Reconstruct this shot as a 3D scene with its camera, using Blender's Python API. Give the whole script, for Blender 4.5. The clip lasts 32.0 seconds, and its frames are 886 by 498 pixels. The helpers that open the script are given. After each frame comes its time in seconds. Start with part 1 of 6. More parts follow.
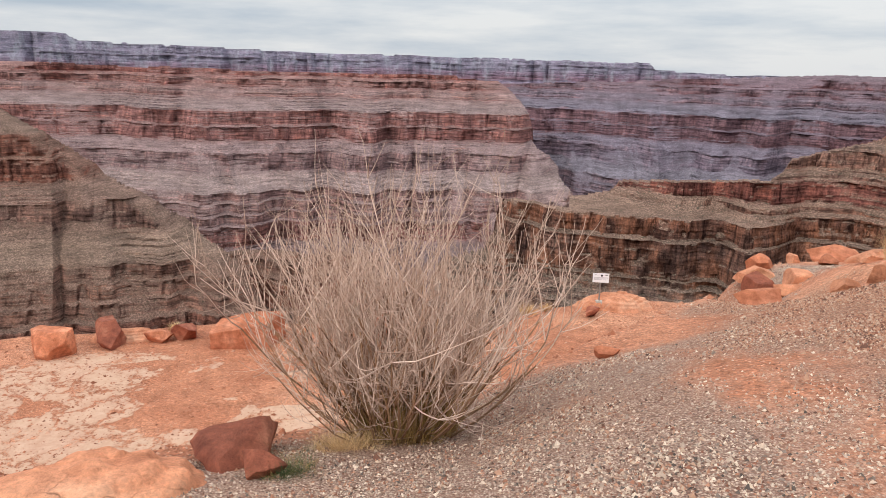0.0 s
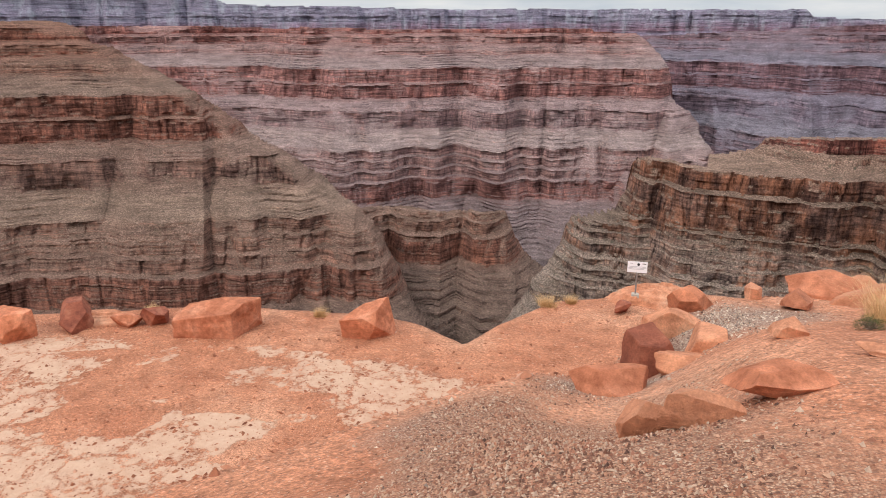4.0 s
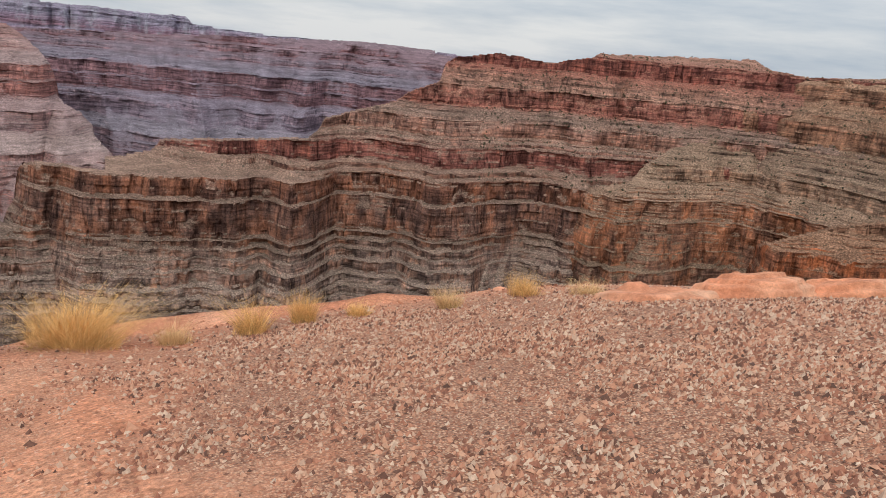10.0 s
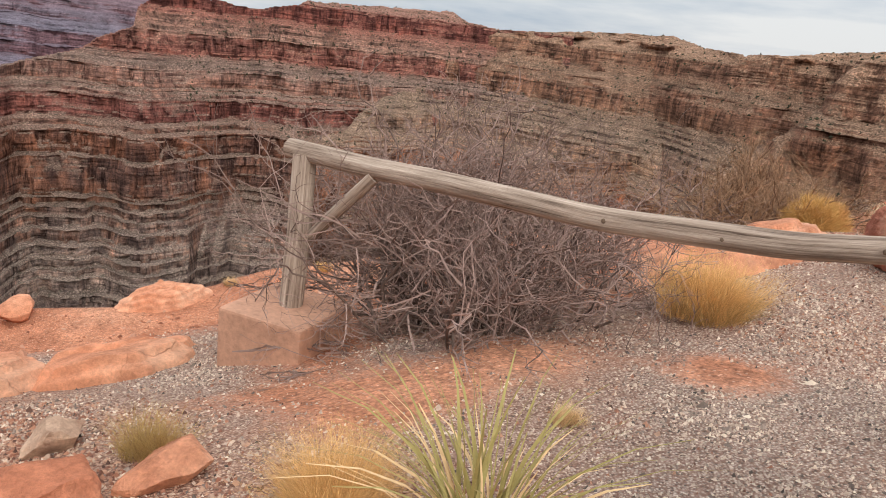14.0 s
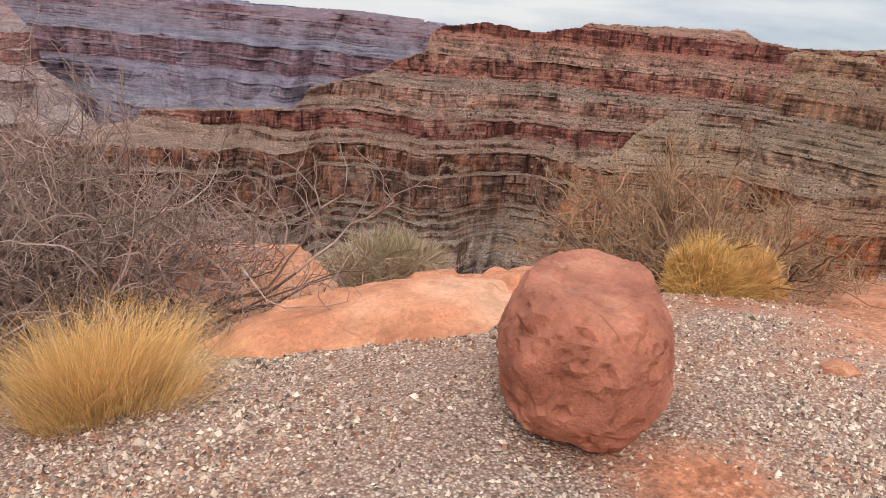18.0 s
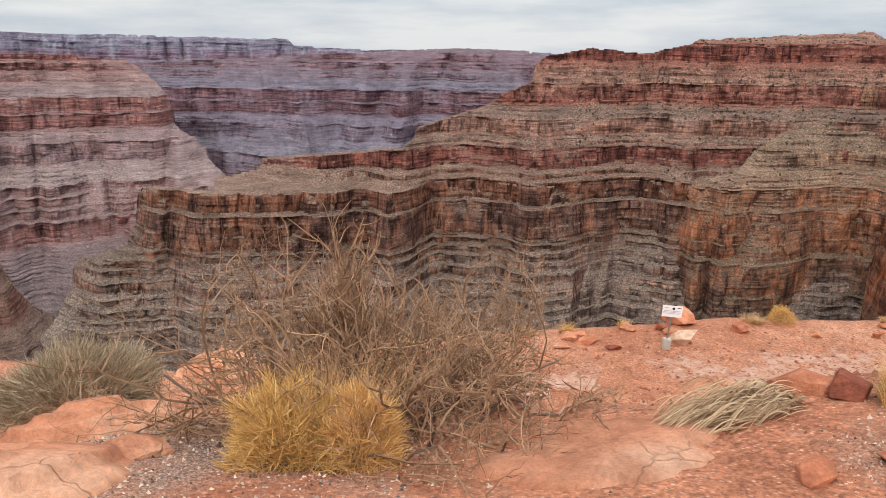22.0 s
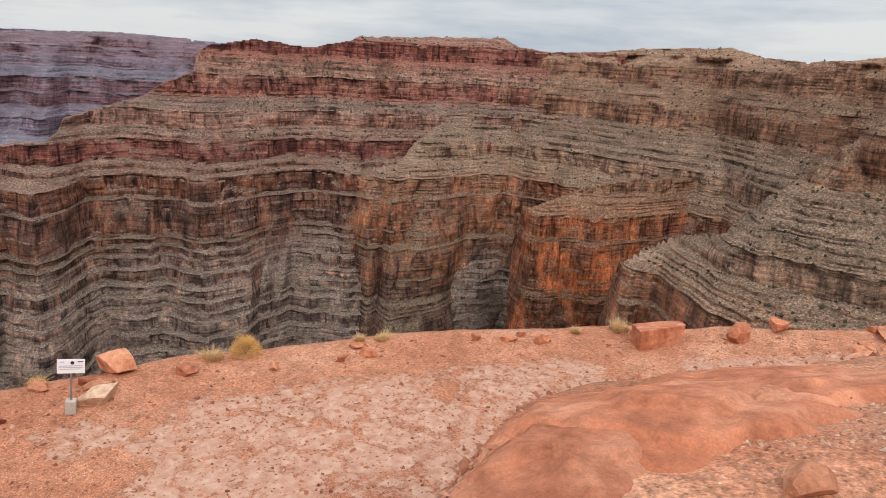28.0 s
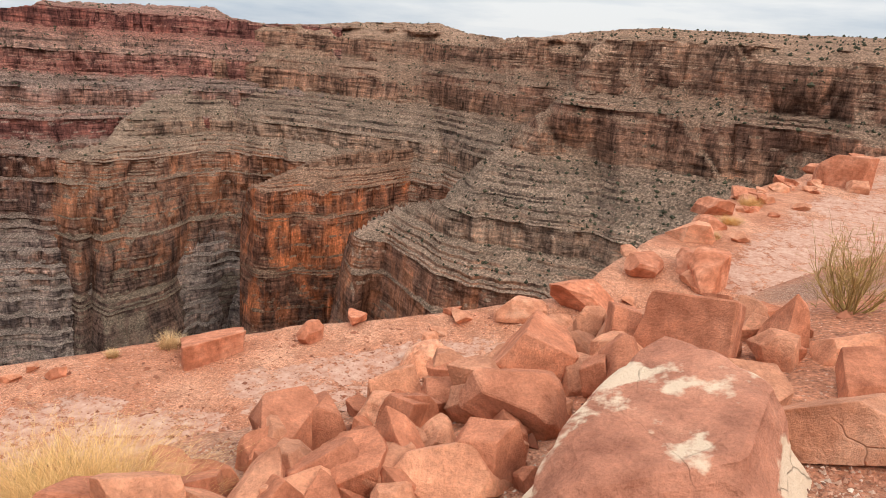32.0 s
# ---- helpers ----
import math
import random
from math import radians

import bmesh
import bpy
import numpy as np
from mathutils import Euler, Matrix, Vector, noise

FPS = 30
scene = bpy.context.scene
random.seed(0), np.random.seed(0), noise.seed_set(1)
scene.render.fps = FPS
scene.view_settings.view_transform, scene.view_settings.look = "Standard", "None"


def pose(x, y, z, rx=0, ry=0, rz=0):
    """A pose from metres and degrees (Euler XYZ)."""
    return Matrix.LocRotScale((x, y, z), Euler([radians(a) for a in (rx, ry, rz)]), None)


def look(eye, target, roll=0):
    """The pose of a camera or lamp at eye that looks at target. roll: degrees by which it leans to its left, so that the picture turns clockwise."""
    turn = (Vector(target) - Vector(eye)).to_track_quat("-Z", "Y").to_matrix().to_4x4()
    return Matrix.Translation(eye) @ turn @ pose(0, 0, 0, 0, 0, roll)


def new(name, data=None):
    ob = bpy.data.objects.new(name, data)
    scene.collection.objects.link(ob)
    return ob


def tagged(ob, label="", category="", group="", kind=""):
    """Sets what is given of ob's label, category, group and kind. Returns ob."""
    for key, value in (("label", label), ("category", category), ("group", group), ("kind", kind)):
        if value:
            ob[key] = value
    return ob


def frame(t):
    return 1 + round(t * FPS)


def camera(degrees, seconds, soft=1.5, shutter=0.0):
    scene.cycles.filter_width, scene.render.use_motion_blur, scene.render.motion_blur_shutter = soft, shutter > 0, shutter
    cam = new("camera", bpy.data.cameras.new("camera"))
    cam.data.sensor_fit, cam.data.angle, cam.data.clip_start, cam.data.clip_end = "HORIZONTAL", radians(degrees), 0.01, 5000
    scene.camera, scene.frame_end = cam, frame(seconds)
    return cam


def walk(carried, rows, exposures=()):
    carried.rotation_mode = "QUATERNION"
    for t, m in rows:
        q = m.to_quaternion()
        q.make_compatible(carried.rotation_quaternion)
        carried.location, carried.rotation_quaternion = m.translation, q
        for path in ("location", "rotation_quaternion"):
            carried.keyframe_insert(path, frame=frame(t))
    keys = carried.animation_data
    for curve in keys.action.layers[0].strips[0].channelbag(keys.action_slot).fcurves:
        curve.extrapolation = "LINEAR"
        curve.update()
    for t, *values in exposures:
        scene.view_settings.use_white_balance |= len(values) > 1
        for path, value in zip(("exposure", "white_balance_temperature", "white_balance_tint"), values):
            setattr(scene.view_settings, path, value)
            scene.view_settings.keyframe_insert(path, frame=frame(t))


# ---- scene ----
cam = camera(62.14, 32.0, 0.6)
# seconds, place, heading clockwise from +y, pitch, roll
PATH = [
    (0.0, 0.006, -0.003, 1.545, -2.65, -13.86, 1.49),
    (0.5, 0.511, 0.609, 1.513, -1.37, -14.59, 0.69),
    (1.0, 1.033, 1.138, 1.491, 2.93, -15.07, 0.81),
    (1.5, 1.552, 1.628, 1.483, 5.93, -15.54, 1.14),
    (2.0, 2.027, 2.152, 1.472, 6.42, -16.65, 1.19),
    (2.5, 2.514, 2.632, 1.487, 3.98, -17.69, 1.20),
    (3.0, 2.937, 3.119, 1.498, -1.03, -18.31, 1.16),
    (3.5, 3.336, 3.576, 1.469, -7.55, -18.22, 0.48),
    (4.0, 3.679, 4.004, 1.455, -13.05, -17.24, -0.12),
    (4.5, 4.004, 4.404, 1.448, -16.84, -15.88, -0.59),
    (5.0, 4.347, 4.776, 1.443, -18.21, -14.65, -0.89),
    (5.5, 4.746, 5.122, 1.433, -16.49, -14.06, -0.92),
    (6.0, 5.239, 5.442, 1.413, -10.96, -14.60, -0.51),
    (6.5, 5.714, 5.641, 1.413, -4.53, -15.11, 0.36),
    (7.0, 6.259, 5.852, 1.417, 1.76, -15.27, 0.95),
    (7.5, 6.925, 6.099, 1.430, 7.92, -15.11, 1.45),
    (8.0, 7.599, 6.341, 1.398, 13.58, -14.77, 1.50),
    (8.5, 8.348, 6.510, 1.361, 17.65, -14.80, 1.46),
    (9.0, 9.156, 6.753, 1.314, 22.42, -15.14, 2.09),
    (9.5, 9.990, 6.941, 1.365, 27.43, -15.17, 3.78),
    (10.0, 10.630, 6.969, 1.423, 32.16, -14.94, 5.60),
    (10.5, 11.257, 6.921, 1.465, 35.64, -14.58, 7.30),
    (11.0, 11.894, 6.936, 1.525, 36.60, -14.68, 8.03),
    (11.5, 12.514, 6.937, 1.592, 36.25, -15.29, 7.89),
    (12.0, 13.081, 6.907, 1.697, 36.20, -16.00, 6.92),
    (12.5, 13.669, 6.880, 1.743, 38.32, -16.69, 5.86),
    (13.0, 14.309, 6.758, 1.801, 42.58, -17.08, 5.33),
    (13.5, 14.947, 6.647, 1.897, 48.35, -16.66, 5.69),
    (14.0, 15.546, 6.398, 1.955, 54.38, -16.34, 7.16),
    (14.5, 16.059, 6.381, 1.951, 62.80, -14.95, 8.47),
    (15.0, 16.687, 5.927, 2.016, 65.81, -16.68, 7.68),
    (15.5, 17.212, 5.691, 1.973, 67.65, -18.75, 10.86),
    (16.0, 17.820, 5.270, 1.950, 63.10, -19.70, 10.00),
    (16.5, 18.480, 4.930, 1.920, 54.80, -19.80, 9.20),
    (17.0, 19.060, 4.870, 1.890, 45.30, -19.20, 8.20),
    (17.5, 19.573, 4.958, 1.887, 37.19, -18.26, 7.14),
    (18.0, 19.942, 4.866, 1.934, 33.13, -17.08, 5.94),
    (18.5, 20.340, 4.815, 1.973, 29.50, -16.18, 4.82),
    (19.0, 20.757, 4.757, 2.008, 26.50, -15.63, 3.89),
    (19.5, 21.181, 4.729, 2.040, 24.28, -15.38, 3.33),
    (20.0, 21.673, 4.713, 2.067, 23.03, -15.42, 2.94),
    (20.5, 22.094, 4.729, 2.170, 23.13, -15.29, 2.80),
    (21.0, 22.495, 4.775, 2.196, 23.64, -14.79, 1.99),
    (21.5, 22.914, 4.717, 2.199, 23.19, -14.89, 1.08),
    (22.0, 23.283, 4.729, 2.220, 23.66, -15.12, 0.70),
    (22.5, 23.715, 4.667, 2.205, 25.50, -15.59, 0.86),
    (23.0, 24.181, 4.532, 2.205, 26.90, -16.09, 0.94),
    (23.5, 24.641, 4.446, 2.225, 27.08, -16.67, 0.73),
    (24.0, 25.126, 4.390, 2.269, 24.84, -16.98, 0.24),
    (24.5, 25.600, 4.475, 2.240, 23.19, -16.86, 0.14),
    (25.0, 26.178, 4.563, 2.217, 24.00, -16.54, 0.64),
    (25.5, 26.814, 4.637, 2.202, 26.71, -16.09, 1.56),
    (26.0, 27.462, 4.678, 2.200, 30.74, -15.60, 2.66),
    (26.5, 28.077, 4.667, 2.213, 35.52, -15.12, 3.62),
    (27.0, 28.615, 4.584, 2.246, 40.49, -14.74, 3.90),
    (27.5, 29.114, 4.418, 2.286, 44.75, -14.48, 4.04),
    (28.0, 29.645, 4.292, 2.307, 49.05, -14.77, 3.54),
    (28.5, 30.171, 4.106, 2.310, 54.51, -16.39, 1.96),
    (29.0, 30.717, 3.903, 2.363, 58.33, -16.91, 2.25),
    (29.5, 31.276, 3.664, 2.403, 61.42, -17.00, 2.70),
    (30.0, 31.809, 3.356, 2.425, 64.12, -17.27, 2.96),
    (30.5, 32.405, 3.067, 2.442, 66.50, -17.49, 3.50),
    (31.0, 33.029, 2.715, 2.436, 68.60, -17.91, 3.92),
    (31.5, 33.617, 2.415, 2.439, 70.02, -17.60, 4.56),
    (32.0, 34.260, 2.133, 2.414, 70.35, -15.33, 4.48),
]
# end of path


def heading(x, y, z, az, pitch, roll):
    a, p = radians(az), radians(pitch)
    ahead = Vector((math.sin(a) * math.cos(p), math.cos(a) * math.cos(p), math.sin(p)))
    eye = Vector((x, y, z))
    return look(eye, eye + ahead, roll)


walk(cam, [(row[0], heading(*row[1:])) for row in PATH], exposures=[(0.0, -0.02), (6.0, 0.0), (9.5, -0.13), (12.0, -0.06), (14.0, 0.0), (19.0, 0.06), (22.0, 0.0), (24.0, 0.1), (26.5, 0.0), (28.0, -0.1), (30.5, 0.0), (32.0, 0.1)])

# ---------------------------------------------------------------- light
world = bpy.data.worlds.new("overcast_sky")
scene.world = world
world.use_nodes = True
wt = world.node_tree
wt.nodes.clear()
SUN_EL, SUN_AZ = 38.0, 215.0
sky = wt.nodes.new("ShaderNodeTexSky")
sky.sky_type, sky.sun_disc = "NISHITA", False
sky.sun_elevation, sky.sun_rotation = radians(SUN_EL), radians(SUN_AZ)
sky.air_density, sky.dust_density, sky.ozone_density = 1.0, 2.0, 1.0
clear = wt.nodes.new("ShaderNodeBackground")
clear.inputs["Strength"].default_value = 0.1
wt.links.new(sky.outputs[0], clear.inputs["Color"])
tc = wt.nodes.new("ShaderNodeTexCoord")
mp = wt.nodes.new("ShaderNodeMapping")
mp.inputs["Scale"].default_value = (2.2, 2.2, 14.0)
wt.links.new(tc.outputs["Generated"], mp.inputs["Vector"])
cn = wt.nodes.new("ShaderNodeTexNoise")
cn.inputs["Scale"].default_value, cn.inputs["Detail"].default_value, cn.inputs["Roughness"].default_value = 1.6, 7.0, 0.55
wt.links.new(mp.outputs[0], cn.inputs["Vector"])
cr = wt.nodes.new("ShaderNodeValToRGB")
cr.color_ramp.elements[0].position, cr.color_ramp.elements[0].color = 0.32, (0.50, 0.58, 0.68, 1)
cr.color_ramp.elements[1].position, cr.color_ramp.elements[1].color = 0.62, (0.86, 0.87, 0.88, 1)
wt.links.new(cn.outputs["Fac"], cr.inputs["Fac"])
cz = wt.nodes.new("ShaderNodeSeparateXYZ")
wt.links.new(tc.outputs["Generated"], cz.inputs[0])
cm = wt.nodes.new("ShaderNodeMapRange")
cm.inputs["From Min"].default_value, cm.inputs["From Max"].default_value = 0.12, 1.0
cm.inputs["To Min"].default_value, cm.inputs["To Max"].default_value = 1.0, 2.7
wt.links.new(cz.outputs["Z"], cm.inputs["Value"])
cloud = wt.nodes.new("ShaderNodeBackground")
wt.links.new(cm.outputs[0], cloud.inputs["Strength"])
wt.links.new(cr.outputs["Color"], cloud.inputs["Color"])
wmix = wt.nodes.new("ShaderNodeMixShader")
wmix.inputs["Fac"].default_value = 0.88
wout = wt.nodes.new("ShaderNodeOutputWorld")
wt.links.new(clear.outputs[0], wmix.inputs[1])
wt.links.new(cloud.outputs[0], wmix.inputs[2])
wt.links.new(wmix.outputs[0], wout.inputs["Surface"])

sun_data = bpy.data.lights.new("sun", "SUN")
sun_data.energy, sun_data.angle, sun_data.color = 1.5, radians(14), (1.0, 0.95, 0.88)
sun = new("sun", sun_data)
sa, se = radians(SUN_AZ), radians(SUN_EL)
toward = Vector((math.sin(sa) * math.cos(se), math.cos(sa) * math.cos(se), math.sin(se)))
sun.matrix_world = look(toward * 60, (0, 0, 0))


# ---------------------------------------------------------------- materials
def nodes_of(name):
    m = bpy.data.materials.new(name)
    m.use_nodes = True
    t = m.node_tree
    b = t.nodes["Principled BSDF"]
    b.inputs["Roughness"].default_value = 0.9
    b.inputs["Specular IOR Level"].default_value = 0.25
    return m, t, b


def node(t, kind, **values):
    n = t.nodes.new(kind)
    for k, v in values.items():
        n.inputs[k.replace("_", " ")].default_value = v
    return n


def noise_fac(t, scale, detail=5.0, rough=0.6, vec=None, lac=2.0):
    n = node(t, "ShaderNodeTexNoise", Scale=scale, Detail=detail, Roughness=rough, Lacunarity=lac)
    if vec is not None:
        t.links.new(vec, n.inputs["Vector"])
    return n.outputs["Fac"]


def ramp(t, fac, stops, mode="LINEAR"):
    n = t.nodes.new("ShaderNodeValToRGB")
    n.color_ramp.interpolation = mode
    el = n.color_ramp.elements
    while len(el) < len(stops):
        el.new(0.5)
    for e, (p, c) in zip(el, stops):
        e.position, e.color = p, (*c, 1) if len(c) == 3 else c
    t.links.new(fac, n.inputs["Fac"])
    return n.outputs["Color"]


def mix(t, fac, a, b, mode="MIX"):
    n = t.nodes.new("ShaderNodeMix")
    n.data_type, n.blend_type = "RGBA", mode
    for sock, v in ((n.inputs[0], fac), (n.inputs[6], a), (n.inputs[7], b)):
        if isinstance(v, (int, float)):
            sock.default_value = v
        elif isinstance(v, tuple):
            sock.default_value = (*v, 1)
        else:
            t.links.new(v, sock)
    return n.outputs[2]


def calc(t, op, a, b=0.0, clamp=False):
    n = t.nodes.new("ShaderNodeMath")
    n.operation, n.use_clamp = op, clamp
    for sock, v in ((n.inputs[0], a), (n.inputs[1], b)):
        if isinstance(v, (int, float)):
            sock.default_value = v
        else:
            t.links.new(v, sock)
    return n.outputs[0]


def bump(t, b, height, strength=0.5, dist=0.02):
    n = node(t, "ShaderNodeBump", Strength=strength, Distance=dist)
    t.links.new(height, n.inputs["Height"])
    t.links.new(n.outputs[0], b.inputs["Normal"])


def place(t):
    return t.nodes.new("ShaderNodeNewGeometry").outputs["Position"]


def scaled(t, vec, s):
    n = t.nodes.new("ShaderNodeMapping")
    n.inputs["Scale"].default_value = s
    t.links.new(vec, n.inputs["Vector"])
    return n.outputs[0]


def strata_material(name, rock, talus, tint=(1, 1, 1), grain=1.0, orange=0.0, varnish=0.8, snow=0.0, grit=1.0, spots=0.8):
    """Layered canyon rock: bare beds coloured by their level on the risers, loose scree on the treads."""
    m, t, b = nodes_of(name)
    geo = t.nodes.new("ShaderNodeNewGeometry")
    pos = geo.outputs["Position"]
    att = t.nodes.new("ShaderNodeAttribute")
    att.attribute_name = "bed"
    level = calc(t, "ADD", att.outputs["Fac"], calc(t, "MULTIPLY", calc(t, "SUBTRACT", noise_fac(t, 0.02 * grain, 6, 0.65, pos), 0.5), 24.0 / grain**0.5))
    f = calc(t, "DIVIDE", calc(t, "ADD", level, 900.0), 960.0, True)

    def stops(table):
        return [((h + 900.0) / 960.0, c) for h, c in table]
    beds, loose = ramp(t, f, stops(rock)), ramp(t, f, stops(talus))
    # thin courses that run along the beds
    line = t.nodes.new("ShaderNodeCombineXYZ")
    sep = t.nodes.new("ShaderNodeSeparateXYZ")
    t.links.new(scaled(t, pos, (0.012 * grain, 0.012 * grain, 1)), sep.inputs[0])
    t.links.new(sep.outputs["X"], line.inputs["X"])
    t.links.new(sep.outputs["Y"], line.inputs["Y"])
    t.links.new(calc(t, "MULTIPLY", att.outputs["Fac"], 0.22 * grain), line.inputs["Z"])
    fine = noise_fac(t, 1.0, 6, 0.75, line.outputs[0])
    courses = ramp(t, fine, [(0.37, (0.3, 0.29, 0.29)), (0.48, (0.93, 0.92, 0.91)), (0.62, (1.65, 1.6, 1.54))])
    streak = noise_fac(t, 1.0, 6, 0.72, scaled(t, pos, (0.11 * grain, 0.11 * grain, 0.014 * grain)))
    dark = ramp(t, streak, [(0.38, (0.18, 0.16, 0.165)), (0.48, (0.8, 0.79, 0.79)), (0.62, (1.4, 1.28, 1.16))])
    blot = noise_fac(t, 0.022 * grain, 5, 0.65, scaled(t, pos, (1, 1, 0.6)))
    col = mix(t, 0.85, beds, courses, "MULTIPLY")
    if orange:
        # fresh orange faces break out in the main cliff alone
        tall = ramp(t, f, stops([(-440, (0.1, 0.1, 0.1)), (-400, (1, 1, 1)), (-226, (1, 1, 1)), (-208, (0.06, 0.06, 0.06))]))
        fresh = calc(t, "MULTIPLY", ramp(t, blot, [(0.46, (0, 0, 0)), (0.58, (1, 1, 1))]), tall)
        col = mix(t, calc(t, "MULTIPLY", fresh, orange), col, (0.50, 0.21, 0.095))
    where = noise_fac(t, 0.014 * grain, 4, 0.6, pos)
    col = mix(t, calc(t, "MULTIPLY", ramp(t, where, [(0.36, (0.35, 0.35, 0.35)), (0.55, (1, 1, 1))]), varnish), col, dark, "MULTIPLY")
    stained = noise_fac(t, 1.0, 6, 0.7, scaled(t, pos, (0.028 * grain, 0.028 * grain, 0.012 * grain)))
    col = mix(t, varnish, col, ramp(t, stained, [(0.38, (0.38, 0.37, 0.39)), (0.5, (0.9, 0.9, 0.9)), (0.62, (1.4, 1.34, 1.28))]), "MULTIPLY")
    rough_ = noise_fac(t, 0.3 * grain, 4, 0.8, pos)
    col = mix(t, 0.75, col, ramp(t, rough_, [(0.34, (0.55, 0.55, 0.55)), (0.5, (1, 1, 1)), (0.66, (1.5, 1.48, 1.45))]), "MULTIPLY")
    # scree: patches, single blocks, dark brush and low ledges that show through
    loose = mix(t, 0.3, loose, beds)
    loose = mix(t, 0.35, loose, courses, "MULTIPLY")
    patch = noise_fac(t, 0.025 * grain, 5, 0.65, pos)
    loose = mix(t, 0.75, loose, ramp(t, patch, [(0.3, (0.68, 0.66, 0.64)), (0.5, (1, 1, 1)), (0.7, (1.35, 1.34, 1.32))]), "MULTIPLY")
    speck = noise_fac(t, 0.36 * grain, 3, 0.85, pos)
    loose = mix(t, grit, loose, ramp(t, speck, [(0.36, (0.45, 0.44, 0.43)), (0.5, (0.95, 0.95, 0.95)), (0.64, (1.85, 1.83, 1.8))]), "MULTIPLY")
    brush = noise_fac(t, 0.17 * grain, 3, 0.7, pos)
    loose = mix(t, calc(t, "MULTIPLY", ramp(t, brush, [(0.36, (1, 1, 1)), (0.42, (0, 0, 0))]), spots), loose, (0.085, 0.08, 0.055))
    nz = t.nodes.new("ShaderNodeSeparateXYZ")
    t.links.new(geo.outputs["Normal"], nz.inputs[0])
    tilt = calc(t, "ADD", nz.outputs["Z"], calc(t, "MULTIPLY", calc(t, "SUBTRACT", rough_, 0.5), 0.5))
    out = mix(t, calc(t, "MULTIPLY", calc(t, "SUBTRACT", tilt, 0.36), 4.0, True), col, loose)
    # for the far walls this tint paints distance haze into the colour
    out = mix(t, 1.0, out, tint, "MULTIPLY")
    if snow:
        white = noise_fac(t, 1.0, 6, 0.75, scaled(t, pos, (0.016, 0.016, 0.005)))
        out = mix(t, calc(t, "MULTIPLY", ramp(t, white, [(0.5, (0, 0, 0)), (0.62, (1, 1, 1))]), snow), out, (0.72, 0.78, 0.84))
    t.links.new(out, b.inputs["Base Color"])
    b.inputs["Roughness"].default_value = 1.0
    b.inputs["Specular IOR Level"].default_value = 0.05
    h = calc(t, "ADD", calc(t, "ADD", fine, streak), rough_)
    bump(t, b, h, 1.0, 6.0 / grain)
    return m


NEAR_ROCK = [(-560, (0.156, 0.126, 0.103)), (-500, (0.212, 0.173, 0.143)), (-470, (0.138, 0.109, 0.09)), (-440, (0.274, 0.221, 0.179)), (-425, (0.147, 0.117, 0.095)), (-400, (0.256, 0.204, 0.166)), (-385, (0.137, 0.104, 0.086)),
             (-360, (0.218, 0.165, 0.134)), (-330, (0.103, 0.066, 0.05)), (-318, (0.131, 0.082, 0.063)), (-270, (0.123, 0.078, 0.062)), (-262, (0.088, 0.052, 0.041)), (-233, (0.142, 0.078, 0.056)), (-206, (0.193, 0.116, 0.086)),
             (-202, (0.192, 0.082, 0.065)), (-172, (0.187, 0.084, 0.066)), (-156, (0.235, 0.159, 0.122)), (-150, (0.268, 0.157, 0.115)), (-120, (0.258, 0.162, 0.125)), (-112, (0.174, 0.135, 0.108)), (-97, (0.164, 0.112, 0.089)),
             (-94, (0.186, 0.079, 0.061)), (-60, (0.207, 0.102, 0.078)), (-52, (0.262, 0.181, 0.138)), (-26, (0.219, 0.134, 0.101)), (-20, (0.173, 0.071, 0.056)), (24, (0.148, 0.063, 0.05)), (34, (0.217, 0.152, 0.119)),]
NEAR_LOOSE = [(-560, (0.154, 0.124, 0.091)), (-400, (0.191, 0.153, 0.115)), (-330, (0.182, 0.141, 0.103)), (-225, (0.227, 0.166, 0.12)), (-150, (0.209, 0.153, 0.112)), (-100, (0.199, 0.137, 0.1)), (-92, (0.253, 0.113, 0.076)),
              (-60, (0.271, 0.158, 0.109)), (-20, (0.253, 0.118, 0.08)), (30, (0.243, 0.134, 0.092))]
HEAD_ROCK = [(-560, (0.094, 0.074, 0.061)), (-400, (0.144, 0.097, 0.074)), (-330, (0.171, 0.101, 0.071)), (-232, (0.242, 0.135, 0.089)), (-200, (0.273, 0.193, 0.137)), (-172, (0.288, 0.208, 0.148)), (-150, (0.188, 0.148, 0.115)),
             (-110, (0.18, 0.13, 0.097)), (-105, (0.257, 0.161, 0.107)), (-55, (0.235, 0.135, 0.092)), (-40, (0.187, 0.137, 0.101)), (-34, (0.214, 0.124, 0.084)), (26, (0.258, 0.164, 0.111))]
HEAD_LOOSE = [(-560, (0.138, 0.113, 0.075)), (-330, (0.163, 0.133, 0.091)), (-225, (0.224, 0.173, 0.121)), (-120, (0.219, 0.161, 0.109)), (-40, (0.232, 0.161, 0.106)), (30, (0.267, 0.181, 0.117))]
